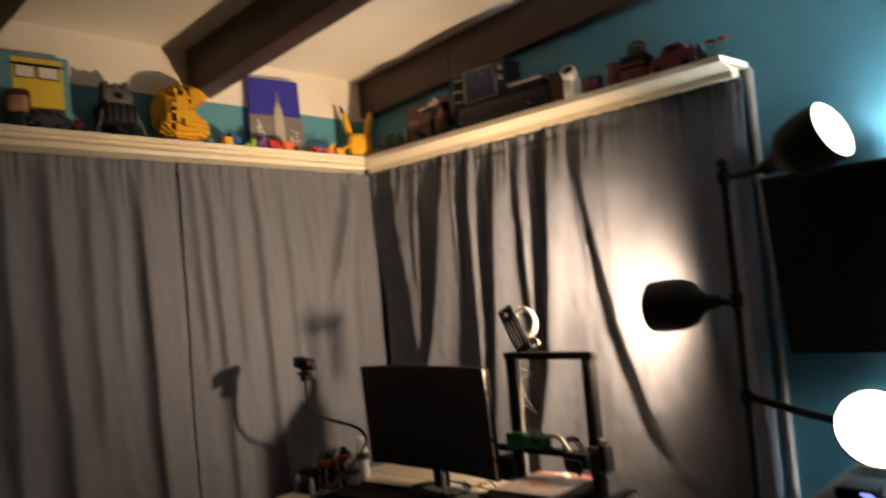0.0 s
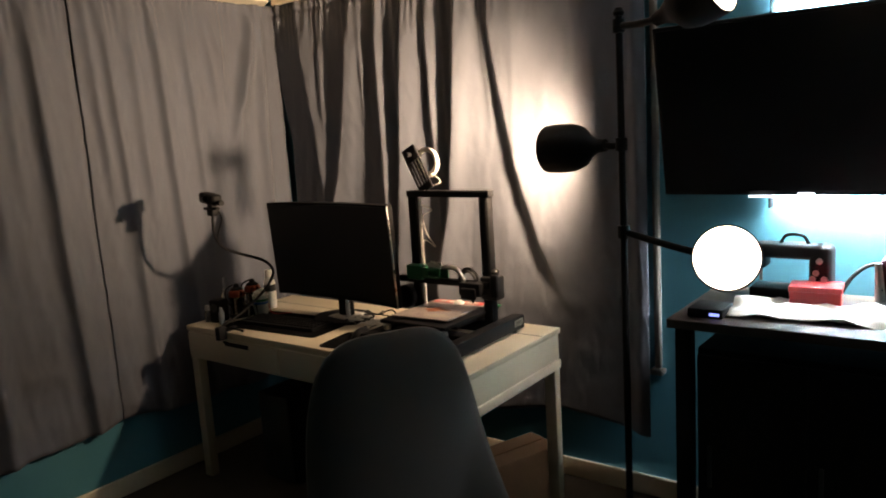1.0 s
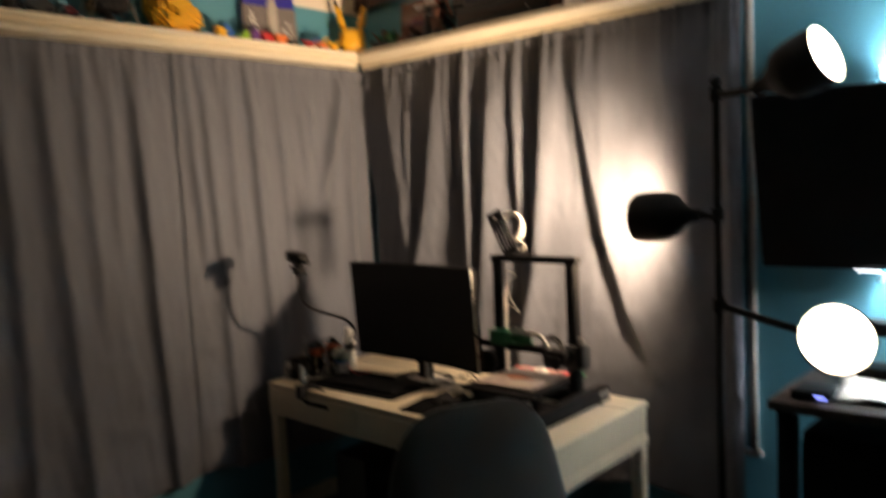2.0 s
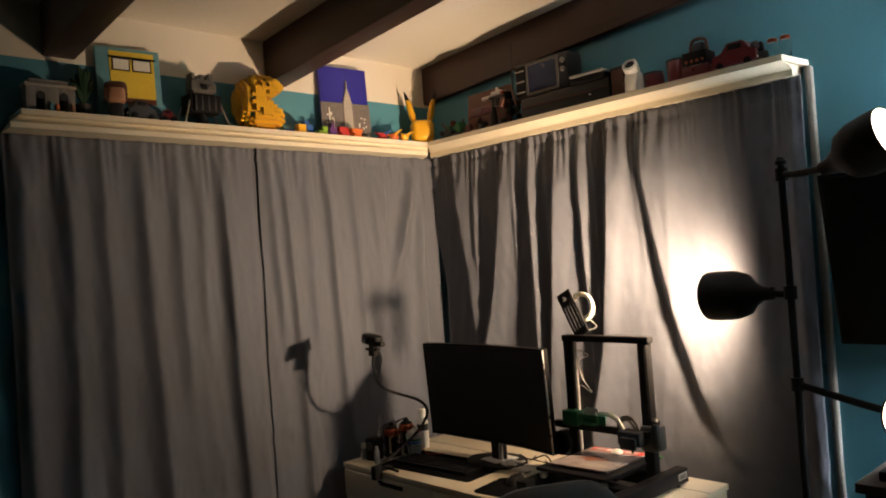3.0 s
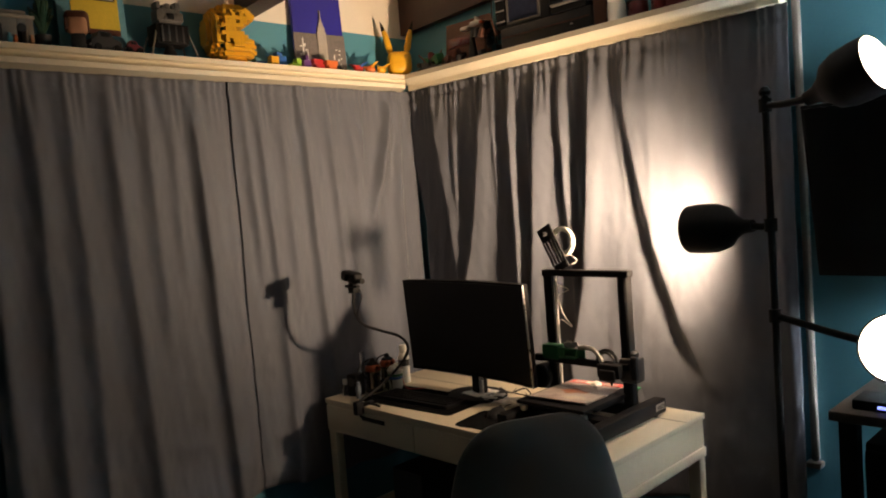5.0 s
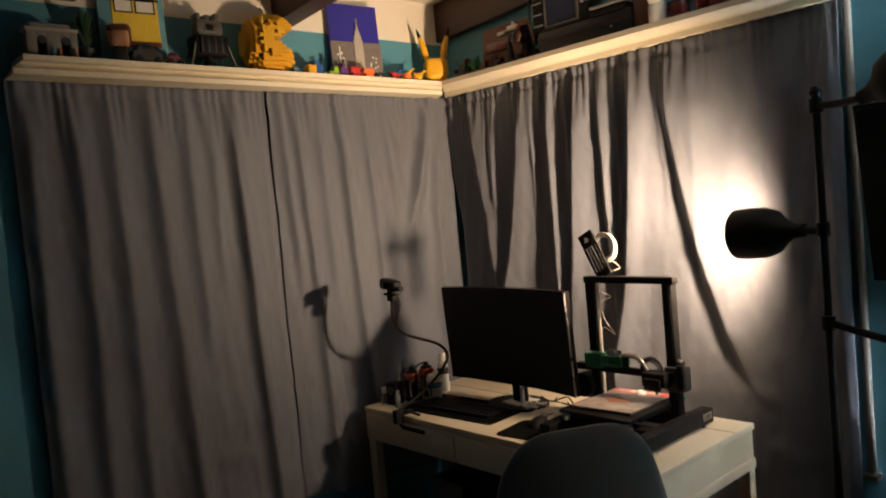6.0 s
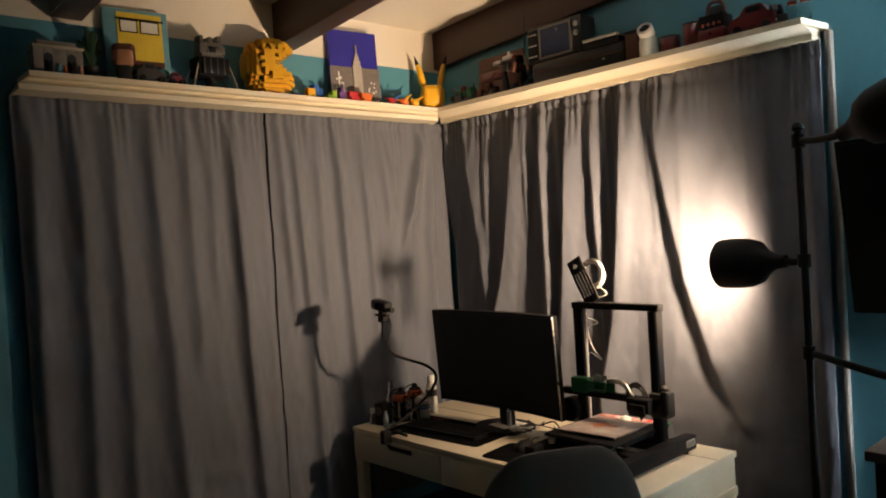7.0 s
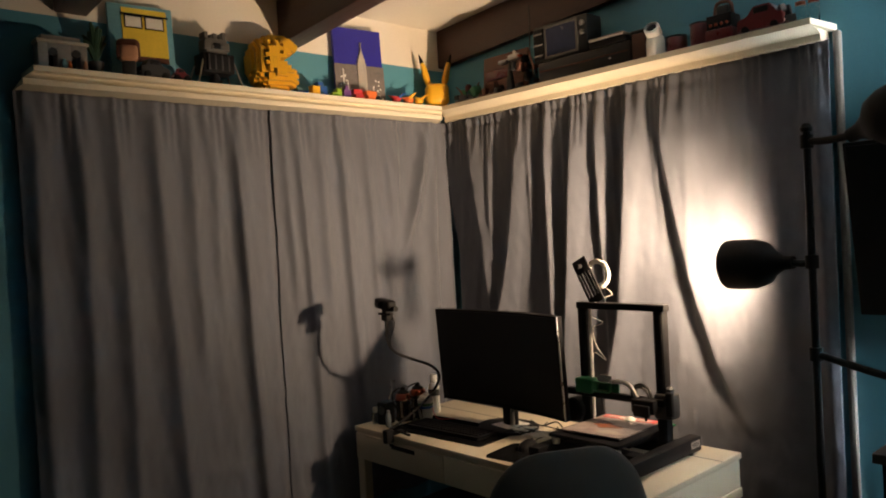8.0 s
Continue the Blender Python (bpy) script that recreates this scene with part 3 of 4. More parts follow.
lathe(bm, [(0.016, 0.245), (0.018, 0.262), (0.012, 0.270)], 14, pose(FX, 0.050, 0))
part("carriage_end", bm, M_DKGREY, pr)
bm = bmesh.new()
box(bm, FX - .04, FX - .02, 0.019, 0.047, 0.165, 0.255, bevel=0.006)
part("tension_knob", bm, M_BLACK, pr)
bm = bmesh.new()
lathe(bm, [(0.045, -.03), (0.05, -.025), (0.05, .025), (0.045, .03), (0.034, .03), (0.034, -.03)], 24, pose(FX - .02, 0.475, 0.135, 0, 90, 0))
part("stepper_housing", bm, M_BLACK, pr)
bm = bmesh.new()
tube(bm, smooth_path([(FX - .03, 0.28, 0.268), (FX - .04, 0.235, 0.274), (FX - .05, 0.19, 0.266), (FX - .05, 0.16, 0.225)], 8), 0.009, 10)
part("hot_end_tube", bm, M_STEEL, pr, "pale reflective feed tube")
for r, o in ((0.036, 0.0), (0.044, 0.006)):
    bm = bmesh.new()
    tube(bm, smooth_path([(FX - .04 + o, 0.150 + r * math.cos(a), 0.222 + 1.15 * r * math.sin(a)) for a in (radians(-20 + 28 * k) for k in range(9))], 5), 0.006, 8)
    part("cable_loop", bm, M_DKGREY, pr)
part("bed_carriage", boxes((-0.30, -0.10, 0.12, 0.35, 0.064, 0.080), bevel=0.002), M_BLACKMETAL, pr)
part("bed", boxes((-0.42, -0.05, 0.085, 0.40, 0.092, 0.106), bevel=0.003), M_BLACK, pr)
for x in (-0.40, -0.07):
    for y in (0.105, 0.38):
        bm = bmesh.new()
        lathe(bm, [(0.013, 0.064), (0.015, 0.07), (0.015, 0.082), (0.005, 0.084), (0.005, 0.094)], 12, pose(x, y, 0))
        part("levelling_wheel", bm, M_STEEL, pr)
part("bed_clip", boxes((-0.10, -0.055, 0.07, 0.12, 0.106, 0.112), bevel=0.002), M_GREEN, pr)
# tilted spool plate on the top bar
arm = pose(FX, 0.355, 0.578, -27, 0, 0)
bm = bmesh.new()
box(bm, -0.004, 0.004, -0.036, 0.036, 0.135, 0.195, bevel=0.002, m=arm)
box(bm, -0.004, 0.004, -0.036, 0.036, 0.0, 0.030, bevel=0.002, m=arm)
for k in range(5):
    box(bm, -0.004, 0.004, -0.036 + .0160 * k, -0.028 + .0160 * k, 0.025, 0.14, m=arm)
part("spool_bracket", bm, M_BLACK, pr)
bm = bmesh.new()
lathe(bm, [(0.010, -.05), (0.010, .05)], 14, arm @ pose(0.02, 0.0, 0.165, 0, 90, 0))
part("spool_axle", bm, M_BLACK, pr)
bm = bmesh.new()
for k in range(15):
    a0 = 0.37 * k
    r = 0.050 + 0.007 * math.sin(2.3 * k)
    cy, cz = 0.385 + .003 * math.sin(5.1 * k), 0.690 + .003 * math.cos(3.7 * k)
    ring = [(FX + .040 + .006 * (k % 4), cy + r * math.cos(a + a0), cz + r * 1.05 * math.sin(a + a0)) for a in (2 * math.pi * i / 20 for i in range(21))]
    tube(bm, ring, 0.0024, 6)
part("filament_coil", bm, M_FILAMENT, pr, "coil of white filament")
bm = bmesh.new()
tube(bm, smooth_path([(FX + .03, 0.35, 0.645), (FX + .02, 0.30, 0.610), (FX, 0.36, 0.585), (FX - .03, 0.375, 0.53), (FX - .05, 0.30, 0.505), (FX - .02, 0.37, 0.475),
                      (FX + .01, 0.38, 0.40), (FX - .04, 0.30, 0.355), (FX - .02, 0.37, 0.375), (FX - .02, 0.378, 0.30)], 8), 0.0016, 6)
part("loose_filament", bm, M_FILAMENT, pr)

# magazine on the printer bed
mg = thing("magazine", pose(-0.312, -1.210, DZ + 0.1065, 0, 2.0, 4), "glossy magazine with a red title band on the printer bed", "magazine")
bm = bmesh.new()
n = 8
slab(bm, rounded(-0.165, 0.165, -0.125, 0.125, 0.004), 0.0, 0.0064)
part("page_block", bm, mat("glossy_cover_print", (0.30, 0.25, 0.23), 0.35, var=0.7, scale=24, fine=160, bump=0.03), mg, "faded pinkish printed cover")
part("title_band", boxes((0.112, 0.160, -0.115, 0.115, 0.0064, 0.0071)), M_RED, mg, "red title band")
for k, (a, b) in enumerate(((-.09, -.03), (-.02, .05), (.06, .10))):
    part("title_block", boxes((0.120, 0.15, a, b, 0.0072, 0.0078)), M_PAPER if k != 1 else M_WHITEP, mg)
bm = bmesh.new()
slab(bm, [(-.02 + .035 * math.cos(a) * (1 + .4 * math.sin(3 * a)), .01 + .05 * math.sin(a) * (1 + .3 * math.cos(4 * a))) for a in (2 * math.pi * k / 26 for k in range(26))], 0.0064, 0.0070)
part("cover_patch", bm, mat("rust_print", (0.22, 0.07, 0.03), 0.4, var=0.3, scale=40), mg, "rust coloured cover picture")
bm = bmesh.new()
slab(bm, [(-.11 + .03 * math.cos(a), -.05 + .05 * math.sin(a) * (1 + .3 * math.cos(3 * a))) for a in (2 * math.pi * k / 20 for k in range(20))], 0.0064, 0.0069)
part("cover_patch", bm, M_STONE, mg)
bm = bmesh.new()
lathe(bm, [(0.022, 0.0), (0.024, 0.006), (0.018, 0.014), (0.006, 0.019), (0.0, 0.0195)], 18, pose(-0.205, -1.215, DZ + 0.107))
whole("eraser", bm, M_WHITEP, "small pale rounded eraser lying on the magazine", "eraser")

# keyboard on a black mat, mouse, foot plate, papers
bm = bmesh.new()
slab(bm, rounded(-0.145, 0.145, -0.275, 0.275, 0.02), 0, 0.004)
mt = whole("desk_mat", bm, M_CLOTH, "black cloth desk mat under the keyboard", "mat")
mt.matrix_basis = pose(-0.44, -0.44, DZ, 0, 0, 4)
kb = thing("keyboard", pose(-0.46, -0.44, DZ + .004, 0, 0, 4), "black low-profile keyboard on the desk mat", "keyboard")
bm = bmesh.new()
slab(bm, rounded(-0.07, 0.07, -0.22, 0.22, 0.012), 0, 0.014)
part("case", bm, M_BLACK, kb)
bm = bmesh.new()
box(bm, -0.0078, 0.0078, -0.0078, 0.0078, 0, 0.006, bevel=0.0015, seg=1)
keymesh = mesh_of("key", bm, M_BLACK, 40)
for r in range(5):
    for c in range(22):
        k = new("key", keymesh)
        k.parent = kb
        k.location = (-0.046 + .0225 * r, -0.20 + .019 * c, 0.0135)
bm = bmesh.new()
slab(bm, rounded(-0.11, 0.11, -0.10, 0.10, 0.03), 0, 0.003)
mm = whole("mouse_mat", bm, M_CLOTH, "small black mouse mat at the desk's front edge", "mat")
mm.matrix_basis = pose(-0.525, -0.91, DZ, 0, 0, 8)


def mouse():
    m = thing("mouse", pose(-0.46, -0.90, DZ + .003, 0, 0, 10), "black computer mouse on its mat", "mouse")
    bm = bmesh.new()
    bmesh.ops.create_uvsphere(bm, u_segments=20, v_segments=12, radius=1)
    for v in bm.verts:
        v.co = Vector((v.co.x * .058, v.co.y * .033 * (1 - .15 * v.co.x), max(0.0, v.co.z) * .036))
    part("shell", bm, M_BLACK, m)
    bm = bmesh.new()
    lathe(bm, [(0.009, -.003), (0.010, 0), (0.009, .003)], 14, pose(0.03, 0, .026, 90, 0, 0))
    part("wheel", bm, M_DKGREY, m)
    bm = bmesh.new()
    tube(bm, smooth_path([(0.055, 0, .008), (0.14, .03, .003), (0.22, -.04, .003), (0.33, .05, .003)], 8), 0.0022, 6)
    part("cable", bm, M_BLACK, m)


mouse()
bm = bmesh.new()
tube(bm, [(0, 0, 0), (0, 0, .006), (0, 0, 0.075), (0, 0, .08)], [0.016, 0.010, 0.010, 0.008], 16)
sv = whole("metal_tube", bm, M_STEEL, "small bright metal tube standing on the papers", "tube")
sv.location = (-0.268, -0.642, DZ + .014)


def paper(name, m, w, h, label, crumple=0.012, seed=1.0):
    bm = bmesh.new()
    g = [[bm.verts.new((-w / 2 + w * i / 14, -h / 2 + h * j / 14, 0.001 + max(0.0, crumple * (noise.noise(Vector((i * .35, j * .35, seed))) + .35)))) for i in range(15)] for j in range(15)]
    for a, b in zip(g, g[1:]):
        for k in range(14):
            bm.faces.new((a[k], a[k + 1], b[k + 1], b[k]))
    ob = whole(name, bm, M_PAPER if seed > 2 else M_WHITEP, label, "paper", smooth=30)
    ob.matrix_basis = m
    sol = ob.modifiers.new("sheet", "SOLIDIFY")
    sol.thickness = 0.0008
    return ob


paper("crumpled_paper", pose(-0.275, -0.79, DZ + .001, 0, 0, 2), 0.11, 0.22, "crumpled white sheet lying beside the monitor foot", 0.022, 1.3)
paper("loose_sheet", pose(-0.250, -0.615, DZ + .0125, 0, 0, -8), 0.13, 0.12, "pale loose sheet under the metal tube", 0.002, 1.7)


def cable(name, pts, r, label, material=None):
    bm = bmesh.new()
    tube(bm, smooth_path(pts, 8), r, 8)
    return whole(name, bm, material or M_BLACK, label, "cable", group="loose cables")


cable("cable", [(-.12, -.62, DZ + .004), (-.16, -.72, DZ + .004), (-.15, -.80, DZ + .03), (-.20, -.88, DZ + .004), (-.30, -.95, DZ + .004), (-.26, -1.0, DZ + .004)], 0.003, "thin black cable curling across the desk")
cable("cable", [(-.10, -.70, DZ + .004), (-.20, -.78, DZ + .02), (-.18, -.90, DZ + .004), (-.25, -.99, DZ + .005)], 0.0025, "thin black cable behind the papers")
cable("cable", [(-.30, -.30, DZ + .004), (-.36, -.24, DZ + .010), (-.33, -.17, DZ + .06), (-.30, -.13, DZ + .09)], 0.002, "thin red wire among the bottles", M_RED)

# webcam on a clamped gooseneck
gn = thing("webcam", pose(DX0, -0.275, DZ), "black webcam on a bent gooseneck clamped to the desk edge", "webcam")
bm = bmesh.new()
pts = [(-0.012, 0.0, 0.03), (0.075, -0.012, 0.062), (0.17, -0.014, 0.108), (0.255, -0.014, 0.165), (0.288, -0.014, 0.222), (0.240, -0.012, 0.278), (0.130, -0.008, 0.325),
       (0.040, -0.004, 0.368), (0.002, -0.002, 0.43), (0.0, -0.003, 0.52)]
tube(bm, smooth_path(pts, 8), 0.0065, 10)
part("gooseneck", bm, M_BLACK, gn)
bm = bmesh.new()
box(bm, -0.02, 0.02, -0.016, 0.016, -0.06, 0.0, bevel=0.004, m=pose(-0.022, 0, 0.03))
box(bm, -0.035, 0.06, -0.014, 0.014, 0.0015, 0.016, bevel=0.004)
box(bm, -0.012, 0.05, -0.012, 0.012, -0.050, -0.038, bevel=0.003)
tube(bm, [(0.03, 0, -0.085), (0.03, 0, -0.025)], 0.005, 8)
tube(bm, [(0.03, -.03, -0.085), (0.03, .03, -0.085)], 0.005, 8)
tube(bm, smooth_path([(0.02, .01, .012), (0.01, -.05, .02), (0.02, -.10, .012)], 5), 0.006, 8)
part("clamp", bm, M_BLACK, gn)
bm = bmesh.new()
box(bm, -0.018, 0.018, -0.03, 0.012, 0.515, 0.545, bevel=0.006)
box(bm, -0.012, 0.012, -0.045, 0.04, 0.540, 0.552, bevel=0.004)
part("ball_joint", bm, M_BLACK, gn)
bm = bmesh.new()
HEAD = pose(0, 0, 0.56, 6, 0, -8) @ Matrix.Scale(1.22, 4) @ Matrix.Translation((0, 0, -0.56))
box(bm, -0.022, 0.018, -0.052, 0.048, 0.565, 0.603, bevel=0.010, seg=3)
box(bm, -0.008, 0.008, -0.020, 0.012, 0.545, 0.570)
lathe(bm, [(0.014, 0), (0.014, .008), (0.010, .010)], 16, pose(-0.020, 0.0, 0.584, 0, -90, 0))
tube(bm, [(0.0, -.05, .575), (0.0, -.075, .578)], [0.008, 0.010], 10)
bmesh.ops.transform(bm, matrix=HEAD, verts=bm.verts[:])
body = part("camera_body", bm, M_BLACK, gn)
bm = bmesh.new()
lathe(bm, [(0.007, 0), (0.007, .003), (0.0, .004)], 14, HEAD @ pose(-0.030, 0.0, 0.584, 0, -90, 0))
part("lens", bm, M_SCREEN, body, "small dark glass lens")
bm = bmesh.new()
tube(bm, smooth_path([(0.008, -.02, .56), (0.02, -.035, .50), (0.012, -.012, .44), (0.010, -.008, .39)], 6), 0.003, 6)
part("lead", bm, M_BLACK, gn)


def bottle(name, x, y, prof, material, label, cap=None, cap_mat=None, category="bottle"):
    b = thing(name, pose(x, y, DZ), label, category, "desk bottles")
    bm = bmesh.new()
    lathe(bm, prof, 20)
    part("body", bm, material, b)
    if cap:
        bm = bmesh.new()
        lathe(bm, cap, 20)
        part("cap", bm, cap_mat, b)
    return b


bottle("small_bottle", -0.575, -0.035, [(0.014, 0), (0.0155, .004), (0.0155, .042), (0.009, .052)], M_GLASS, "small clear bottle with a white cap at the desk corner", [(0.010, .052), (0.0115, .054), (0.0115, .075), (0.010, .077)], M_WHITEP)
bottle("glass_bottle", -0.475, -0.055, [(0.026, 0), (0.028, .004), (0.028, .10), (0.013, .14), (0.012, .185), (0.014, .19)], M_GLASS, "tall clear glass bottle, empty")
tall = bottle("tall_bottle", -0.255, -0.105, [(0.026, 0), (0.028, .005), (0.028, .125), (0.02, .145), (0.014, .15)], M_WHITEP, "tall white plastic bottle beside the monitor", [(0.017, .15), (0.018, .152), (0.018, .185), (0.016, .188)], M_WHITEP)
bm = bmesh.new()
lathe(bm, [(0.0285, .085), (0.0285, .118)], 20, None, False)
part("label", bm, M_DKGREY, tall, "dark label band")
M_GLUE = mat("blue_grey_plastic", (0.16, 0.19, 0.23), 0.45, var=0.12)
bottle("glue_tube", -0.585, -0.150, [(0.012, 0), (0.013, .003), (0.013, .055), (0.008, .065), (0.008, .078)], M_GLUE, "short dull blue-grey glue tube near the clamp", category="tube")
bx = thing("speaker_box", pose(-0.55, -0.085, DZ, 0, 0, 12), "small black rectangular desk speaker", "speaker")
part("cabinet", boxes((-.03, .035, -.028, .028, 0.0, 0.105), bevel=0.004), M_BLACK, bx)
bm = bmesh.new()
lathe(bm, [(0.019, 0), (0.021, .003), (0.014, .004), (0.004, .001)], 18, pose(-.030, 0, .07, 0, -90, 0))
part("cone", bm, M_DKGREY, bx)
cup = thing("paper_cup", pose(-0.375, -0.175, DZ), "white paper cup with green and blue bands, stuffed with tissue", "cup")
bm = bmesh.new()
lathe(bm, [(0.028, 0), (0.029, .002), (0.0385, .095), (0.040, .097), (0.038, .098), (0.0365, .094), (0.027, .004)], 26)
part("wall", bm, M_WHITEP, cup)
for z0, z1, mt_ in ((.068, .080, M_GREEN), (.054, .067, M_BLUE)):
    bm = bmesh.new()
    lathe(bm, [(0.0292 + .1 * z0, z0), (0.0294 + .1 * z1, z1)], 26)
    for f in [f for f in bm.faces if len(f.verts) > 4]:
        bm.faces.remove(f)
    part("band", bm, mt_, cup)
bm = bmesh.new()
bmesh.ops.create_icosphere(bm, subdivisions=3, radius=0.03)
for v in bm.verts:
    v.co = v.co * (1 + .35 * noise.noise(v.co * 60)) + Vector((0, 0, .095))
part("tissue", bm, M_WHITEP, cup)


def controller(x, y, a, label):
    """An upright chrome grinder, a copper-red ring for its orange glint, a knob and a bent lead."""
    c = thing("hand_grinder", pose(x, y, DZ, 0, 0, a), label, "grinder", "small grinders")
    bm = bmesh.new()
    lathe(bm, [(.038, 0), (.040, .004), (.040, .016), (.036, .020)], 22)
    part("base", bm, M_BLACK, c)
    bm = bmesh.new()
    lathe(bm, [(.034, .020), (.035, .032), (.035, .085), (.038, .092), (.038, .102)], 24)
    part("barrel", bm, M_CHROME, c, "dark chrome barrel")
    # Copper colour here stands for an orange glint on the chrome.
    bm = bmesh.new()
    lathe(bm, [(.039, .102), (.040, .106), (.038, .124), (.030, .132)], 24)
    part("glint_ring", bm, M_COPPER, c, "copper-red ring coloured as an orange glint")
    bm = bmesh.new()
    lathe(bm, [(.030, .132), (.026, .140), (.014, .146), (.012, .158), (.006, .162)], 18)
    part("knob", bm, M_BLACK, c)
    bm = bmesh.new()
    tube(bm, smooth_path([(-.036, .0, .05), (-.055, .02, .09), (-.035, .038, .135), (.0, .02, .155)], 6), 0.0035, 8)
    part("lead", bm, M_BLACK, c)


M_CHROME = mat("dark_chrome", (0.30, 0.28, 0.26), 0.16, metal=1.0, var=0.15, bump=0.02)
controller(-0.455, -0.105, 20, "dark chrome hand grinder with its orange glint made as a copper-red ring")
controller(-0.345, -0.085, -15, "dark chrome hand grinder behind the paper cup")
bm = bmesh.new()
lathe(bm, [(0.026, 0), (0.028, .004), (0.028, .055), (0.026, .06), (0.024, .056), (0.024, .004)], 20, pose(-0.425, -0.165, DZ))
whole("glass_jar", bm, M_GLASS, "small open glass jar among the bottles", "jar")

# ---- under the desk ----
pc = thing("computer_tower", pose(-0.42, -0.50, 0), "black computer tower standing under the desk", "computer")
part("case", boxes((-.12, .30, 0.0, .20, 0.02, .43), bevel=0.006), M_BLACK, pc)
part("front_panel", boxes((-.128, -.12, .005, .195, 0.03, .425), bevel=0.003), M_DKGREY, pc)
for x in (-.08, .24):
    for y in (.03, .17):
        part("foot", boxes((x, x + .03, y - .01, y + .01, 0, .021)), M_BLACK, pc)
cb = thing("cardboard_box", pose(-0.13, -1.40, 0, 0, 0, -20), "brown cardboard box standing under the desk end", "box")
part("carton", boxes((-.17, .17, -.09, .09, 0, .22), bevel=0.004), M_CARD, cb)
part("flap", boxes((-.168, .168, -.09, -.004, .2205, .225), bevel=0.001), M_CARD, cb)
part("flap", boxes((-.168, .168, .004, .09, .2205, .225), bevel=0.001), M_CARD, cb)

# ---- things on the shelf over the long curtain ----
def brick_ball():
    """A ball stacked from square plastic bricks with a wedge open to one side."""
    R, s = 0.128, 0.0160
    b = thing("brick_ball", pose(-0.945, 0.085, ZT, 0, 0, -12), "large yellow ball built of plastic bricks with a wedge cut out", "toy")
    cells = set()
    n = 8
    for i in range(-n, n + 1):
        for j in range(-n, n + 1):
            for k in range(-n, n + 1):
                p = Vector((i, j * 1.35, k)) * s
                if p.length > R:
                    continue
                if i * s > -0.012 and abs(k * s) < 0.66 * (i * s + .008):
                    continue
                cells.add((i, j, k))
    bm = bmesh.new()
    rnd = random.Random(4)
    for i, j, k in sorted(cells):
        if all((i + a, j + c, k + d) in cells for a, c, d in ((1, 0, 0), (-1, 0, 0), (0, 1, 0), (0, -1, 0), (0, 0, 1), (0, 0, -1))):
            continue
        rim = Vector((i, j * 1.35, k)).length * s > R * .84
        if rim and (i + 2 * k + 40) % 4 == 0 and -5 < i < 1 and rnd.random() < .35 and (i, j + 1, k) in cells:
            continue
        h = s * .485
        box(bm, i * s - h, i * s + h, j * s * 1.35 - h * 1.35, j * s * 1.35 + h * 1.35, R + .002 + k * s - h, R + .002 + k * s + h)
    part("brickwork", bm, M_YELLOW, b, smooth=20)
    return b


brick_ball()


def canvas(name, m, w, h, material, label):
    c = thing(name, m, label, "painting")
    part("stretched_canvas", boxes((-w / 2, w / 2, 0, .022, 0, h), bevel=0.003), material, c)
    return c


# dusk skyline painting
cv = canvas("skyline_painting", pose(-0.445, 0.105, ZT, -3, 0, -6), 0.275, 0.375, M_DKBLUE, "small canvas painting of a pale tower under a violet sky")
part("city_ground", boxes((-.1405, .1405, -.003, .004, .002, .190)), M_CITY, cv, "dim grey city below the sky")
tw = bmesh.new()
for a, z0, z1, d in ((.036, .01, .20, .005), (.028, .20, .225, .0055), (.018, .225, .245, .006), (.009, .245, .262, .0065), (.003, .262, .305, .007)):
    box(tw, .012 - a * .68, .012 + a * .68, -d - .003, .001, z0, z1)
part("painted_tower", tw, M_STONE, cv, "pale grey stepped tower")
for k in range(3):
    part("painted_pier", boxes((-.003 + .013 * k, .001 + .013 * k, -.0095, -.007, .03, .198)), M_LABEL, cv)
rnd = random.Random(9)
pane = mesh_of("painted_window", boxes((-.003, .003, -.0045, -.002, -.004, .004)), M_WHITEP)
for k in range(34):
    w = new("painted_window", pane)
    w.parent = cv
    left = k % 2
    w.location = ((-.115 + .05 * rnd.random()) if left else (.072 + .058 * rnd.random()), -.0008, .02 + .12 * rnd.random())
part("painted_spire", boxes((-.098, -.092, -.005, -.002, .03, .165)), M_WHITEP, cv)
part("painted_spire", boxes((-.075, -.071, -.005, -.002, .03, .11)), M_WHITEP, cv)

# yellow and teal painting
cv = canvas("cartoon_painting", pose(-1.522, 0.11, ZT, -4, 0, -4), 0.255, 0.315, M_TEAL, "teal canvas with a plain yellow block and dark bars")
part("yellow_block", boxes((-.075, .102, -.003, .001, .105, .300)), M_CYELLOW, cv, "painted yellow block")
for x0, x1 in ((-.062, .000), (.018, .086)):
    w = part("white_patch", boxes((x0, x1, -.005, -.002, .222, .268)), M_WHITEP, cv)
    part("dark_outline", boxes((x0 - .004, x1 + .004, -.0062, -.0035, .266, .274), (x0 - .004, x0, -.0062, -.0035, .220, .268), (x1, x1 + .004, -.0062, -.0035, .220, .268), (x0 - .004, x1 + .004, -.0062, -.0035, .218, .222)), M_BLACK, w)
part("dark_bar", boxes((-.080, .108, -.0066, -.002, .270, .277)), M_BLACK, cv)
part("lower_band", boxes((-.075, .102, -.003, .001, .082, .105)), M_HAIR, cv)


def doll(name, m, label, build):
    """One plain mesh with a few paint slots."""
    bm = bmesh.new()
    slots = build(bm)
    me = bpy.data.meshes.new(name)
    bm.normal_update()
    bm.to_mesh(me)
    bm.free()
    for s_ in slots:
        me.materials.append(s_)
    me.polygons.foreach_set("use_smooth", [True] * len(me.polygons))
    me.set_sharp_from_angle(angle=radians(40))
    ob = new(name, me)
    ob.matrix_basis = m
    return tagged(ob, label, "toy figure")


def slot(bm, before, k):
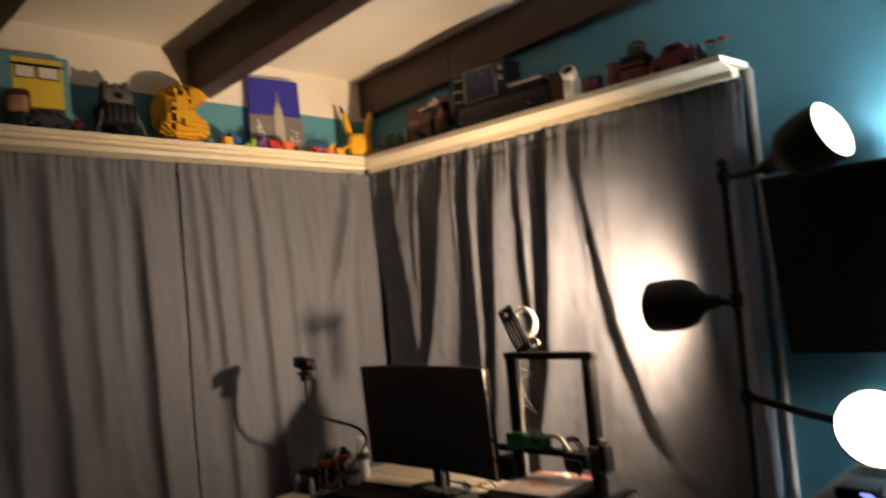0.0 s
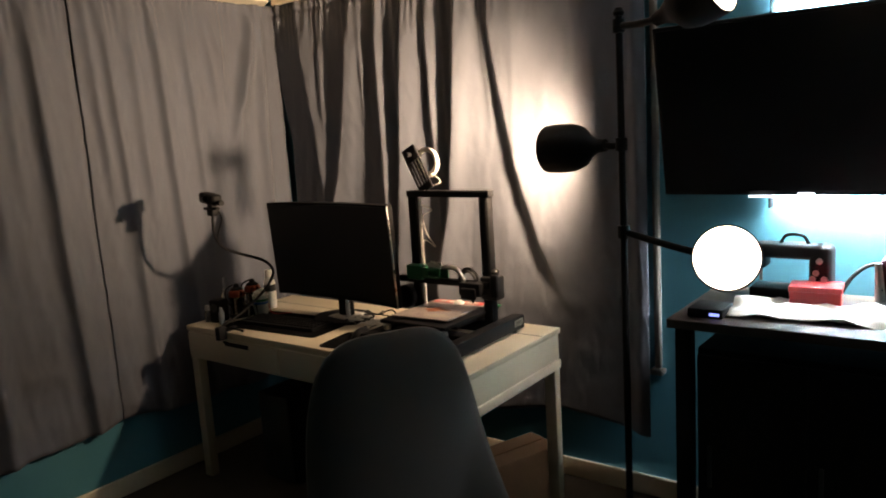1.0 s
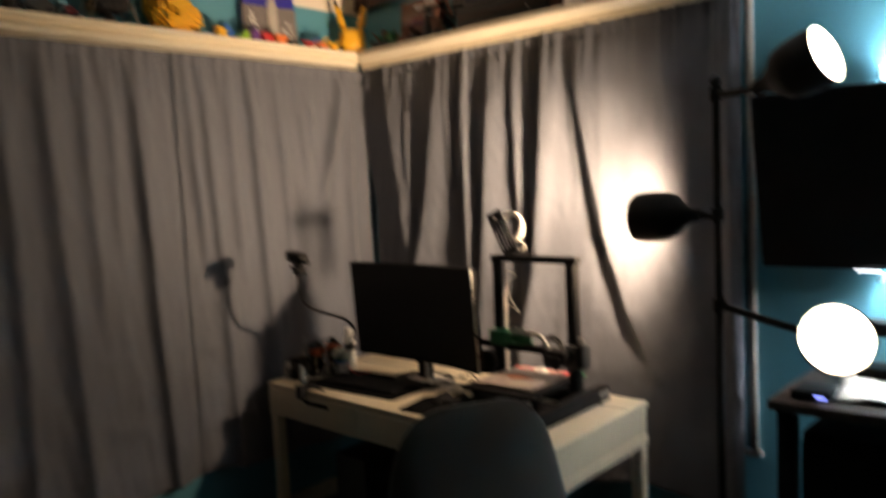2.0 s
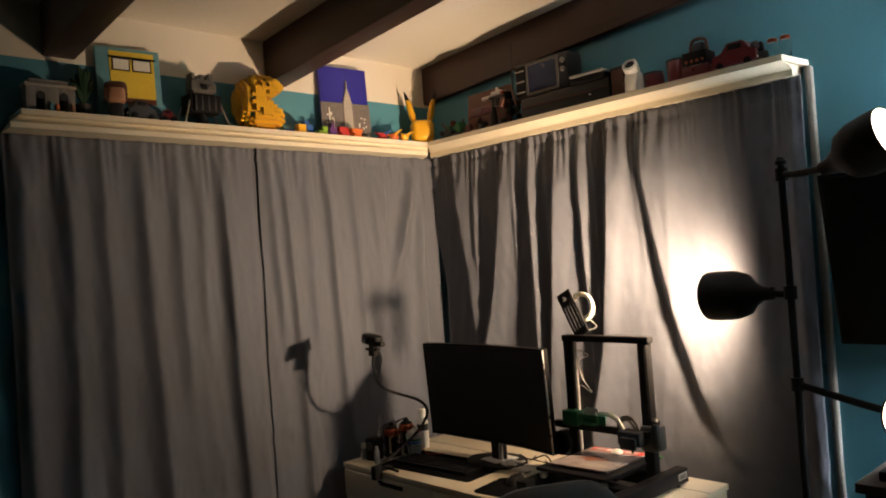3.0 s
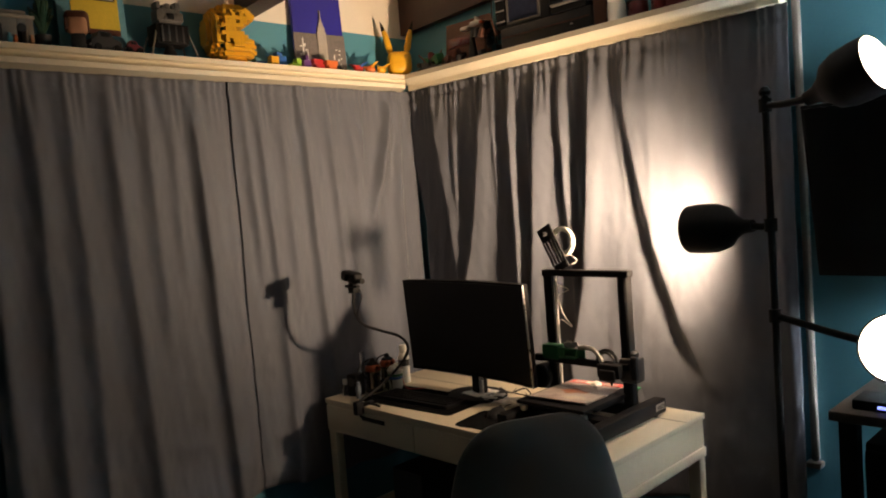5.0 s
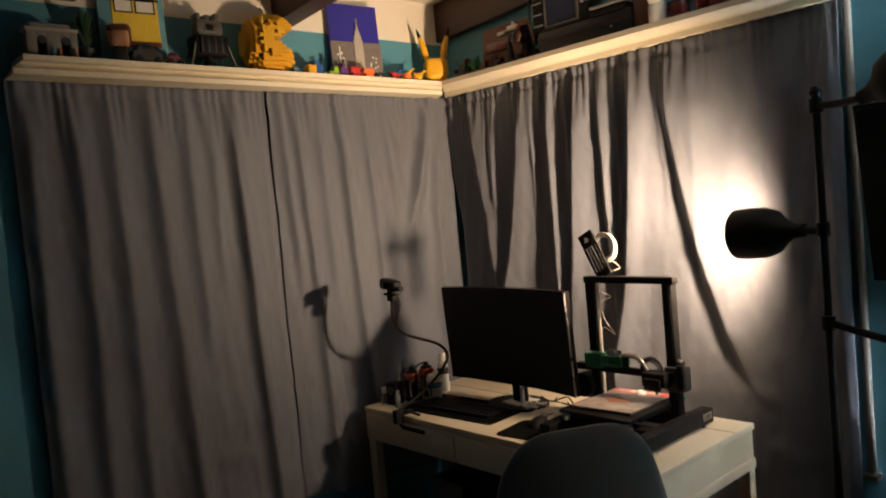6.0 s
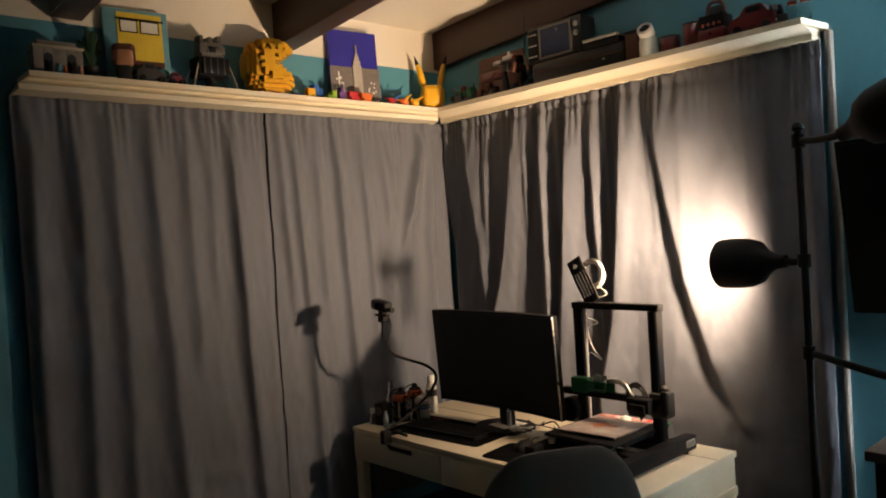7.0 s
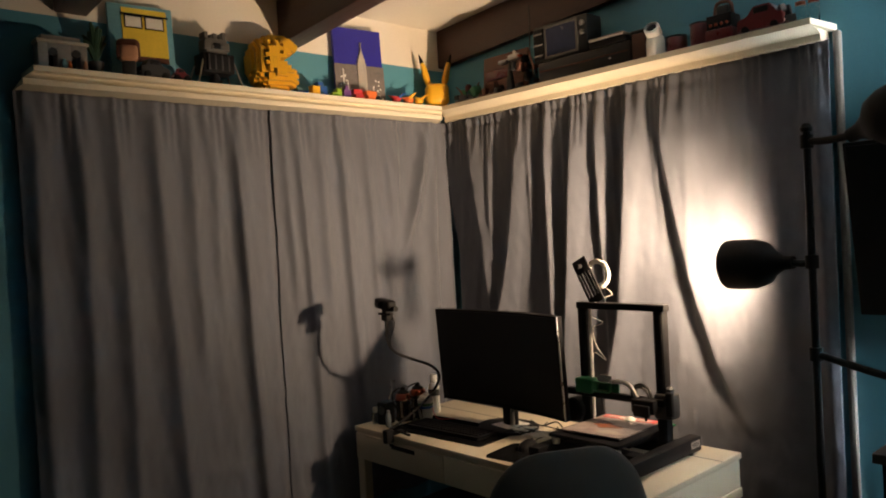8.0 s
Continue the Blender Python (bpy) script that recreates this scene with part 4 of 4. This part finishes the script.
    for f in bm.faces:
        if f not in before:
            f.material_index = k


def eared(bm):
    box(bm, -.045, .045, -.02, .060, 0, .060, bevel=0.02, seg=3)
    old = set(bm.faces)
    box(bm, -.062, .062, -.060, .045, .010, .128, bevel=0.030, seg=4)
    for sx in (-1, 1):
        tube(bm, [(sx * .040, 0, .115), (sx * .050, 0, .155), (sx * .064, 0, .215), (sx * .073, 0, .245)], [.012, .019, .016, .010], 12)
    slot(bm, old, 1)
    old = set(bm.faces)
    for sx in (-1, 1):
        tube(bm, [(sx * .072, 0, .242), (sx * .080, 0, .268), (sx * .087, 0, .290)], [.0115, .007, .001], 12)
    slot(bm, old, 2)
    return [M_BROWN, M_YELLOW, M_BLACK]


doll("yellow_figure", pose(0.02, 0.055, ZT, 0, 0, -34), "plain yellow toy figure with two tall pointed ears", eared)


def small_doll(bm):
    box(bm, -.026, .026, -.02, .02, 0, .062, bevel=0.01, seg=2)
    old = set(bm.faces)
    box(bm, -.036, .036, -.034, .03, .058, .122, bevel=0.018, seg=3)
    slot(bm, old, 1)
    old = set(bm.faces)
    box(bm, -.043, .043, -.028, .038, .098, .146, bevel=0.02, seg=3)
    box(bm, -.043, -.030, -.03, .03, .07, .115, bevel=0.006)
    box(bm, .030, .043, -.02, .03, .07, .115, bevel=0.006)
    slot(bm, old, 2)
    return [M_DKGREY, M_SKIN, M_HAIR]


doll("vinyl_figure", pose(-1.61, 0.040, ZT, 0, 0, -20), "small plain vinyl toy figure with brown hair", small_doll)


def toy_car(m, label, paint, length=0.15, name="toy_car", tall=1.0):
    c = thing(name, m, label, "toy car", "toy vehicles")
    l, w = length / 2, length * .2
    bm = bmesh.new()
    prof = [(-l, .010), (-l, .030 * tall), (-l * .72, .034 * tall), (-l * .45, .054 * tall), (l * .25, .054 * tall), (l * .52, .036 * tall), (l * .95, .030 * tall), (l, .010)]
    a = [bm.verts.new((x, -w, z)) for x, z in prof]
    b = [bm.verts.new((x, w, z)) for x, z in prof]
    bm.faces.new(a)
    bm.faces.new(b[::-1])
    for k in range(len(prof)):
        bm.faces.new((a[k], b[k], b[(k + 1) % len(prof)], a[(k + 1) % len(prof)]))
    bmesh.ops.recalc_face_normals(bm, faces=bm.faces[:])
    bmesh.ops.bevel(bm, geom=bm.edges[:], offset=0.003, segments=2, affect="EDGES")
    part("body", bm, paint, c)
    part("window", boxes((-l * .40, l * .22, -w - .0008, w + .0008, .038 * tall, .050 * tall), bevel=0.001), M_SCREEN, c)
    part("headlight", boxes((-l - .002, -l + .002, -w * .8, -w * .4, .018, .026)), M_WHITEP, c)
    part("headlight", boxes((-l - .002, -l + .002, w * .4, w * .8, .018, .026)), M_WHITEP, c)
    for x in (-l * .62, l * .6):
        for y in (-w, w):
            bm = bmesh.new()
            lathe(bm, [(.010, -.006), (.0135, -.005), (.0135, .005), (.010, .006)], 16, pose(x, y, .0135, 90, 0, 0))
            part("wheel", bm, M_BLACK, c)
    return c


toy_car(pose(-1.515, 0.045, ZT, 0, 0, 8), "black and white toy truck parked before a painting", M_DKGREY, 0.125, "toy_truck", 1.4)
toy_car(pose(-1.40, 0.05, ZT, 0, 0, 0), "tiny dark red toy car", M_DKRED, 0.07)

# grey model building with arched openings
vb = thing("model_building", pose(-1.845, 0.075, ZT, 0, 0, 0), "grey brick-built model building with dark arches and teal figures", "toy building")
part("front", boxes((-.085, -.052, -.028, .028, 0, .098), (-.020, .028, -.028, .028, 0, .098), (.060, .085, -.028, .028, 0, .098), (-.052, -.020, -.028, .028, .068, .098), (.028, .060, -.028, .028, .068, .098), bevel=0.001), M_GREY, vb)
part("back_wall", boxes((-.085, .085, .028, .036, 0, .098)), M_DKGREY, vb)
part("cornice", boxes((-.090, .090, -.034, .036, .098, .110), bevel=0.002), M_STONE, vb)
part("parapet", boxes((-.07, .065, -.02, .03, .110, .128), bevel=0.002), M_GREY, vb)
for x in (-.035, .045):
    bm = bmesh.new()
    lathe(bm, [(.015, 0), (.015, .008)], 20, pose(x, -.022, .066, 90, 0, 0))
    part("arch", bm, M_DKGREY, vb)
part("brick_figure", boxes((-.008, .008, -.040, -.030, 0, .030), (-.005, .005, -.039, -.031, .030, .042), bevel=0.002), M_TEAL, vb)
part("brick_figure", boxes((.014, .026, -.040, -.030, 0, .026), (.016, .024, -.039, -.031, .026, .036), bevel=0.002), M_ORANGE, vb)
part("brick_figure", boxes((.068, .080, -.040, -.030, 0, .03), (.070, .078, -.039, -.031, .03, .04), bevel=0.002), M_SKIN, vb)

# dark plant-like figure between
dk = thing("toy_plant", pose(-1.715, 0.10, ZT), "dark green toy plant with drooping leaves", "toy plant")
bm = bmesh.new()
lathe(bm, [(.022, 0), (.03, .05), (.031, .055)], 18)
part("pot", bm, M_DKGREY, dk)
for k in range(11):
    a = 2.4 * k
    bm = bmesh.new()
    h = .10 + .08 * (k % 4) / 3
    pts = [(0, 0, .05), (.018 * math.cos(a), .018 * math.sin(a), .05 + h * .6), (.042 * math.cos(a), .03 * math.sin(a), .05 + h * .85)]
    tube(bm, smooth_path(pts, 4), [.004 + .008 * math.sin(math.pi * i / 8) for i in range(9)], 6)
    part("leaf", bm, mat("dark_leaf", (0.02, 0.06, 0.03), 0.5) if k == 0 else bpy.data.materials["dark_leaf"], dk)

# black mechanical model with splayed legs
rb = thing("lander_model", pose(-1.235, 0.08, ZT), "black and grey brick-built machine model with splayed legs", "toy model")
part("lower_stage", boxes((-.07, .07, -.045, .045, .055, .135), (-.055, .055, -.055, .055, .06, .13), bevel=0.003), M_BLACK, rb)
part("upper_stage", boxes((-.050, .045, -.035, .035, .135, .20), (-.058, -.025, -.04, .02, .15, .19), (.02, .055, -.04, .02, .15, .185), (-.03, .03, -.043, -.03, .150, .17), bevel=0.003), M_MIDGREY, rb, "dull grey upper block")
for x, w, z in ((-.046, .008, .226), (-.026, .007, .214), (-.006, .010, .222), (.016, .006, .214), (.034, .009, .230)):
    part("roof_block", boxes((x - w, x + w, -.034, .02, .2005, z), bevel=0.002), M_MIDGREY if z > .22 else M_DKGREY, rb)
for x in (-.048, -.020, .010, .040):
    part("brace", boxes((x - .004, x + .004, -.0555, -.0505, .062, .128), bevel=0.001), M_DKGREY, rb)
part("hatch", boxes((-.018, .012, -.045, -.034, .155, .18), bevel=0.002), M_BLACK, rb)
for sx, sy in ((-1, -1), (1, -1), (-1, 1), (1, 1)):
    bm = bmesh.new()
    tube(bm, [(sx * .060, sy * .035, .13), (sx * .098, sy * .052, .006)], .0035, 8)
    lathe(bm, [(.014, 0), (.015, .003), (.006, .008)], 14, pose(sx * .100, sy * .053, 0))
    part("leg", bm, M_GREY if sx > 0 else M_STEEL, rb)
bm = bmesh.new()
lathe(bm, [(.030, .015), (.020, .04), (.012, .056)], 20)
part("nozzle", bm, M_DKGREY, rb)
bm = bmesh.new()
tube(bm, [(-.16, .0, 0), (-.16, 0, .05)], [.008, .004], 10)
lathe(bm, [(.010, .05), (.007, .06), (0, .065)], 10, pose(-.16, 0, 0))
part("side_mast", bm, M_STEEL, rb)


def bricks(x, y, rows, label):
    """A small stack of plastic bricks, one colour each row: (x0, x1, z0, z1, material)."""
    b = thing("toy_brick", pose(x, y, ZT), label, "toy brick", "loose toy bricks")
    for x0, x1, z0, z1, mt_ in rows:
        bm = boxes((x0, x1, -.018, .018, z0, z1), bevel=0.0012)
        nst = max(1, int((x1 - x0) / .016))
        for k in range(nst):
            lathe(bm, [(.0045, z1), (.0045, z1 + .0035)], 10, pose(x0 + (k + .5) * (x1 - x0) / nst, 0, 0))
        part("brick", bm, mt_, b)


bricks(-0.825, 0.06, [(-.03, .03, 0, .018, M_BLUE), (-.03, .0, .018, .03, M_TEAL)], "low blue toy bricks beside the yellow ball")
bricks(-0.765, 0.04, [(-.02, .02, 0, .042, M_YELLOW)], "square yellow-orange toy brick")
bricks(-0.705, 0.07, [(-.02, .02, 0, .05, M_BLUE), (-.03, .0, .05, .068, M_BLUE)], "stacked blue toy bricks")
bricks(-0.645, 0.045, [(-.026, .026, 0, .020, M_LIME), (-.0, .026, .020, .042, M_LIME)], "stepped lime green toy bricks")
bricks(-0.585, 0.05, [(-.018, .024, 0, .04, M_PURPLE), (-.006, .010, .04, .062, M_PURPLE)], "purple toy bricks in a small stack")
bricks(-0.515, 0.035, [(-.030, .020, 0, .022, M_RED), (-.040, .012, .022, .045, M_RED)], "red toy bricks in a stepped stack")
bricks(-0.45, 0.030, [(-.022, .022, 0, .020, M_ORANGE), (-.034, .030, .020, .042, M_ORANGE)], "orange toy bricks shaped like a heart")
bricks(-0.395, 0.06, [(-.016, .020, 0, .03, M_DKGREY)], "dark grey toy brick")


def bird(x, y, a, paint, wing, label):
    """A folded little bird toy, one plain mesh."""
    def build(bm):
        bmesh.ops.create_uvsphere(bm, u_segments=14, v_segments=9, radius=.022)
        for v in bm.verts:
            v.co = Vector((v.co.x * 1.3, v.co.y, v.co.z * .9 + .022))
        tube(bm, [(.022, 0, .032), (.044, 0, .034)], [.006, .001], 8)
        old = set(bm.faces)
        for sy in (-1, 1):
            tube(bm, [(0, sy * .012, .03), (-.02, sy * .030, .048), (-.034, sy * .04, .055)], [.008, .006, .001], 8)
        slot(bm, old, 1)
        return [paint, wing]
    doll("toy_bird", pose(x, y, ZT, 0, 0, a), label, build)


bird(-0.265, 0.05, 200, M_RED, M_BLUE, "small red and blue toy bird")
bird(-0.195, 0.04, 160, M_ORANGE, M_YELLOW, "small orange toy bird with yellow wings")
bird(-0.13, 0.03, 200, M_YELLOW, M_YELLOW, "tiny yellow toy bird")
bird(-0.225, 0.09, 30, M_DKGREY, M_RED, "small dark toy bird")

# ---- things on the shelf over the short curtain ----
pl = thing("brown_plaque", pose(0.115, -0.345, ZT, 0, 6, 0), "brown picture plaque leaning against the wall", "plaque")
part("board", boxes((0, .012, -.15, .15, 0, .225), bevel=0.002), M_BROWN, pl)
part("relief", boxes((-.006, 0, -.13, .13, .015, .09), bevel=0.004), M_HAIR, pl)
part("relief", boxes((-.005, 0, -.05, .13, .10, .15), bevel=0.004), M_DKRED, pl)
sp = thing("spacecraft_model", pose(0.045, -0.455, ZT), "small silver model craft on a clear stand", "toy model")
bm = bmesh.new()
tube(bm, [(0, 0, 0), (0, 0, .006), (0, 0, .15)], [.025, .025, .004], 14)
part("stand", bm, M_DKGREY, sp)
bm = bmesh.new()
box(bm, -.02, .02, -.075, -.005, .150, .175, bevel=0.006)
box(bm, -.015, .015, .01, .065, .142, .162, bevel=0.006)
box(bm, -.008, .008, -.02, .03, .155, .163, bevel=0.002)
tube(bm, [(0, -.04, .17), (0, -.03, .195)], [.014, .006], 10)
part("hull", bm, M_STEEL, sp, "bright silver hull")
part("engine", boxes((-.024, .024, -.088, -.070, .152, .166), bevel=0.003), M_COPPER, sp)


def rubble(x, y, label, seed, mats, n=9, w=.05, h=.07):
    """A small built toy: a low foot with blocks, rods and round studs piled on it."""
    r = random.Random(seed)
    t = thing("toy_model", pose(x, y, ZT), label, "toy model")
    part("foot", boxes((-w * .7, w * .7, -w, w, 0, .010), bevel=0.002), mats[0], t)
    for k in range(n):
        a, b_, c = (r.uniform(.010, .024) for _ in range(3))
        px, py, pz = r.uniform(-w, w) * .6, r.uniform(-w, w), .010 + r.uniform(0, 1) ** 1.5 * h
        paint = mats[k % len(mats)]
        bm = bmesh.new()
        turn = pose(px, py, pz, r.uniform(-14, 14), r.uniform(-14, 14), r.uniform(-40, 40))
        if k % 4 == 3:
            lathe(bm, [(a * .7, -c), (a, -c * .7), (a, c * .6), (a * .5, c)], 12, turn)
            part("stud", bm, paint, t)
        elif k % 4 == 2:
            tube(bm, [turn @ Vector((0, -b_, -pz * .6)), turn @ Vector((0, 0, c)), turn @ Vector((a, b_, c * 2))], [.005, .004, .003], 8)
            part("rod", bm, paint, t)
        else:
            box(bm, -a, a, -b_, b_, -min(c, pz - .002), c, bevel=0.003, m=turn)
            part("block", bm, paint, t)
    return t


rubble(0.05, -0.17, "dark toy model heap with green and red pieces", 3, [M_DKGREY, M_GREEN, M_BROWN, M_DKRED], 14, .07, .07)
rubble(0.06, -0.33, "dark brown toy figure heap before the plaque", 5, [M_BROWN, M_DKGREY, M_HAIR], 10, .07, .06)
rubble(0.06, -0.56, "black toy machine with many small pieces", 8, [M_BLACK, M_DKGREY, M_BROWN], 16, .06, .16)
cable("aerial_rod", [(0.06, -0.575, ZT + .12), (0.07, -0.57, ZT + .25), (0.08, -0.565, ZT + .40)], 0.003, "thin dark aerial rod rising from a toy machine", M_DKGREY)["category"] = "aerial"

# toy television set on a low dark case
lc = thing("equipment_case", pose(0.085, -0.90, ZT), "long low dark equipment case lying on the shelf", "case")
part("shell", boxes((-.06, .06, -.25, .25, 0.0, .095), bevel=0.006), M_DKGREY, lc)
part("front_strip", boxes((-.063, -.058, -.24, .24, .050, .056)), M_BROWN, lc)
part("indicator", boxes((-.065, -.060, -.155, -.145, .035, .04)), M_WHITEP, lc)
tt = thing("toy_television", pose(0.08, -0.78, ZT + .095), "small grey toy television set with a dark blue screen", "toy television")
part("cabinet", boxes((-.05, .06, -.155, .155, .0, .170), bevel=0.008), M_DKGREY, tt)
part("screen_frame", boxes((-.058, -.048, -.105, .085, .012, .022), (-.058, -.048, -.105, .085, .150, .160), (-.058, -.048, -.105, -.094, .022, .150), (-.058, -.048, .074, .085, .022, .150), bevel=0.002), M_MIDGREY, tt, "dull grey screen surround")
part("screen", boxes((-.054, -.050, -.094, .074, .022, .150)), mat("blue_black_screen", (0.02, 0.03, 0.07), 0.25, var=0.2), tt, "dark blue glass screen")
part("speaker_panel", boxes((-.056, -.049, .092, .150, .015, .155), bevel=0.002), M_BLACK, tt)
for k in range(3):
    part("slat", boxes((-.060, -.055, .095, .147, .030 + .05 * k, .036 + .05 * k)), M_GREY, tt)
for k in range(2):
    bm = bmesh.new()
    lathe(bm, [(.012, 0), (.013, .008), (.009, .012)], 14, pose(-.050, -.130, .13 - .04 * k, 0, -90, 0))
    part("dial", bm, M_GREY, tt)
tt2 = thing("silver_recorder", pose(0.07, -1.04, ZT + .095), "flat silver and black recorder resting on the equipment case", "recorder")
part("deck", boxes((-.055, .05, -.09, .09, 0, .028), bevel=0.003), M_BLACK, tt2)
part("lid", boxes((-.065, .02, -.09, .085, .029, .040), bevel=0.003), M_GREY, tt2, "pale silver lid")
bx = thing("dark_case", pose(0.085, -1.185, ZT), "dark brown box on the shelf", "box")
part("body", boxes((-.05, .05, -.032, .032, 0, .115), bevel=0.004), M_BROWN, bx)
part("lid", boxes((-.052, .052, -.034, .034, .115, .128), bevel=0.003), M_DKGREY, bx)
mug = thing("white_canister", pose(0.035, -1.265, ZT), "white ceramic canister with a dark open mouth", "canister")
bm = bmesh.new()
lathe(bm, [(.034, 0), (.038, .006), (.038, .060), (.034, .078), (.026, .085), (.026, .05)], 24)
part("body", bm, M_WHITEP, mug)
bm = bmesh.new()
lathe(bm, [(.030, 0), (.032, .004), (.032, .045), (.026, .05), (.022, .048), (.022, .004)], 24, pose(0, 0, .085, 0, -55, 10))
part("mouth_ring", bm, M_WHITEP, mug)
bm = bmesh.new()
lathe(bm, [(.0215, .0), (.0215, .042)], 20, pose(0, 0, .085, 0, -55, 10))
part("dark_inside", bm, M_BLACK, mug)


def tin(y, r, h, paint, label):
    t = thing("tin_can", pose(0.07, y, ZT), label, "tin", "shelf tins")
    bm = bmesh.new()
    lathe(bm, [(r * .95, 0), (r, .003), (r, h - .003), (r * .95, h)], 24)
    part("can", bm, paint, t)
    bm = bmesh.new()
    lathe(bm, [(r * .96, h), (r * 1.02, h + .002), (r * 1.02, h + .006), (r * .9, h + .007)], 24)
    part("rim", bm, M_DKGREY, t)


tin(-1.34, .042, .062, M_DKRED, "low dark red tin")
tin(-1.445, .040, .090, M_DKRED, "dark red tin with a worn rim")
rg = thing("toy_engine", pose(0.06, -1.545, ZT, 0, 0, 0), "black and red toy engine with brass buttons", "toy model")
part("body", boxes((-.04, .04, -.05, .05, 0.01, .10), bevel=0.004), M_BLACK, rg)
part("lower_body", boxes((-.044, .044, -.054, .054, 0.0, .045), bevel=0.004), M_DKRED, rg)
for k in range(4):
    bm = bmesh.new()
    lathe(bm, [(.006, 0), (.006, .004), (.003, .006)], 10, pose(-.040, -.035 + .022 * k, .062, 0, -90, 0))
    part("button", bm, M_COPPER, rg)
bm = bmesh.new()
tube(bm, smooth_path([(0, -.04, .10), (0, -.03, .145), (0, .02, .15), (0, .035, .10)], 6), .007, 8)
part("handle", bm, M_BROWN, rg)
part("top_block", boxes((-.025, .025, -.03, .015, .10, .135), bevel=0.006), M_DKGREY, rg)
toy_car(pose(0.055, -1.70, ZT, 0, 0, 90), "glossy dark red model car on the shelf", M_DKRED, 0.175, "model_car", 1.75)
rubble(0.055, -1.785, "small dark toy figure beside the red car", 11, [M_BLACK, M_DKGREY, M_BROWN], 7, .02, .09)
for y in (-1.835, -1.88):
    j = thing("glass_jar", pose(0.075, y + .008, ZT), "small glass jar with a brass rim at the shelf end", "jar", "shelf jars")
    bm = bmesh.new()
    lathe(bm, [(.016, 0), (.019, .004), (.019, .06), (.016, .068)], 18)
    part("body", bm, M_GLASS, j)
    bm = bmesh.new()
    lathe(bm, [(.0165, .066), (.018, .068), (.018, .08), (.015, .082)], 18)
    part("lid", bm, M_COPPER, j)

# ---- things on the workbench ----
BZT = BZ
rb = thing("red_box", pose(-0.01, -2.51, BZT, 0, 0, 6), "bright red lidded box on the workbench", "box")
part("tray", boxes((-.05, .05, -.075, .075, 0, .055), bevel=0.003), M_RED, rb)
part("lid", boxes((-.053, .053, -.078, .078, .050, .068), bevel=0.003), M_RED, rb)
sm = thing("sewing_machine", pose(0.08, -2.43, BZT), "dark compact machine with an overhanging arm and bright dials", "machine")
part("bed_plate", boxes((-.05, .06, -.12, .14, 0, .035), bevel=0.006), M_BLACK, sm)
bm = bmesh.new()
box(bm, -.045, .05, -.115, -.045, .03, .185, bevel=0.02, seg=4)
box(bm, -.045, .05, -.10, .135, .135, .185, bevel=0.016, seg=4)
box(bm, -.04, .045, .09, .135, .10, .150, bevel=0.008)
part("arm_body", bm, M_BLACK, sm)
for y, z in ((-.08, .135), (-.07, .095), (-.095, .075), (-.06, .075)):
    bm = bmesh.new()
    lathe(bm, [(.010, 0), (.010, .005), (.005, .008)], 14, pose(-.045, y, z, 0, -90, 0))
    part("dial", bm, M_STEEL, sm)
bm = bmesh.new()
tube(bm, smooth_path([(0, -.04, .182), (0, -.02, .212), (0, .03, .212), (0, .05, .182)], 6), .006, 8)
part("carry_handle", bm, M_BLACK, sm)
part("needle_bar", boxes((-.004, .004, .108, .116, .05, .105)), M_STEEL, sm)
cable("power_cable", [(0.05, -2.56, BZT + .004), (0.10, -2.60, BZT + .08), (0.12, -2.66, BZT + .12), (0.10, -2.74, BZT + .10), (0.08, -2.80, BZT + .004)], 0.007, "thick dark cable arching over the workbench")
cable("hanging_cord", [(0.12, -2.70, 1.30), (0.12, -2.70, 1.1), (0.11, -2.705, BZT + .004)], 0.003, "thin dark cord hanging below the television")
pm = thing("espresso_pump", pose(0.02, -2.72, BZT), "chrome and dark red bench pump with small fittings", "pump")
part("housing", boxes((-.04, .06, -.06, .03, .05, .16), bevel=0.008), M_DKRED, pm)
part("base", boxes((-.05, .07, -.07, .04, 0, .05), bevel=0.006), M_STEEL, pm)
bm = bmesh.new()
tube(bm, [(-.05, .025, .03), (-.045, .035, .15)], [.016, .010], 12)
part("nozzle", bm, M_STEEL, pm)
for k in range(3):
    part("fitting", boxes((-.052, -.04, -.05 + .02 * k, -.04 + .02 * k, .06, .13), bevel=0.002), M_COPPER, pm)
paper("paper_sheet", pose(-0.15, -2.52, BZT + .001, 0, 0, 4), 0.22, 0.48, "large curling white sheet on the workbench", 0.03, 1.9)
sk = thing("soldering_station", pose(-0.25, -2.24, BZT), "low dark soldering station with a blue indicator", "tool")
part("case", boxes((-.06, .06, -.06, .05, 0, .03), bevel=0.005), M_BLACK, sk)
part("indicator", boxes((-.063, -.058, -.05, -.02, .010, .018)), mat("blue_indicator", (0.1, 0.15, 0.8), 0.4, var=0, bump=0, emit=(0.25, 0.3, 1.0), strength=2.0), sk, "lit blue indicator")
# cabinet below with a red standby lamp
cb = thing("storage_cabinet", pose(-0.30, -2.95, 0), "wide black storage cabinet below the workbench with a red standby lamp", "cabinet")
part("body", boxes((0, .46, -.58, .73, 0, .82), bevel=0.004), M_BLACK, cb)
for k in range(4):
    d = part("door", boxes((-.018, -.001, -.577 + .327 * k, -.254 + .327 * k, .02, .80), bevel=0.003), M_BLACK, cb)
    part("pull", boxes((-.030, -.017, -.30 + .327 * k, -.288 + .327 * k, .36, .50), bevel=0.003), M_DKGREY, d)
part("standby_lamp", boxes((-.021, -.017, .24, .247, .40, .407)), mat("red_standby", (0.8, 0.02, 0.02), 0.4, var=0, bump=0, emit=(1.0, 0.03, 0.03), strength=3.0), cb, "tiny red standby lamp")
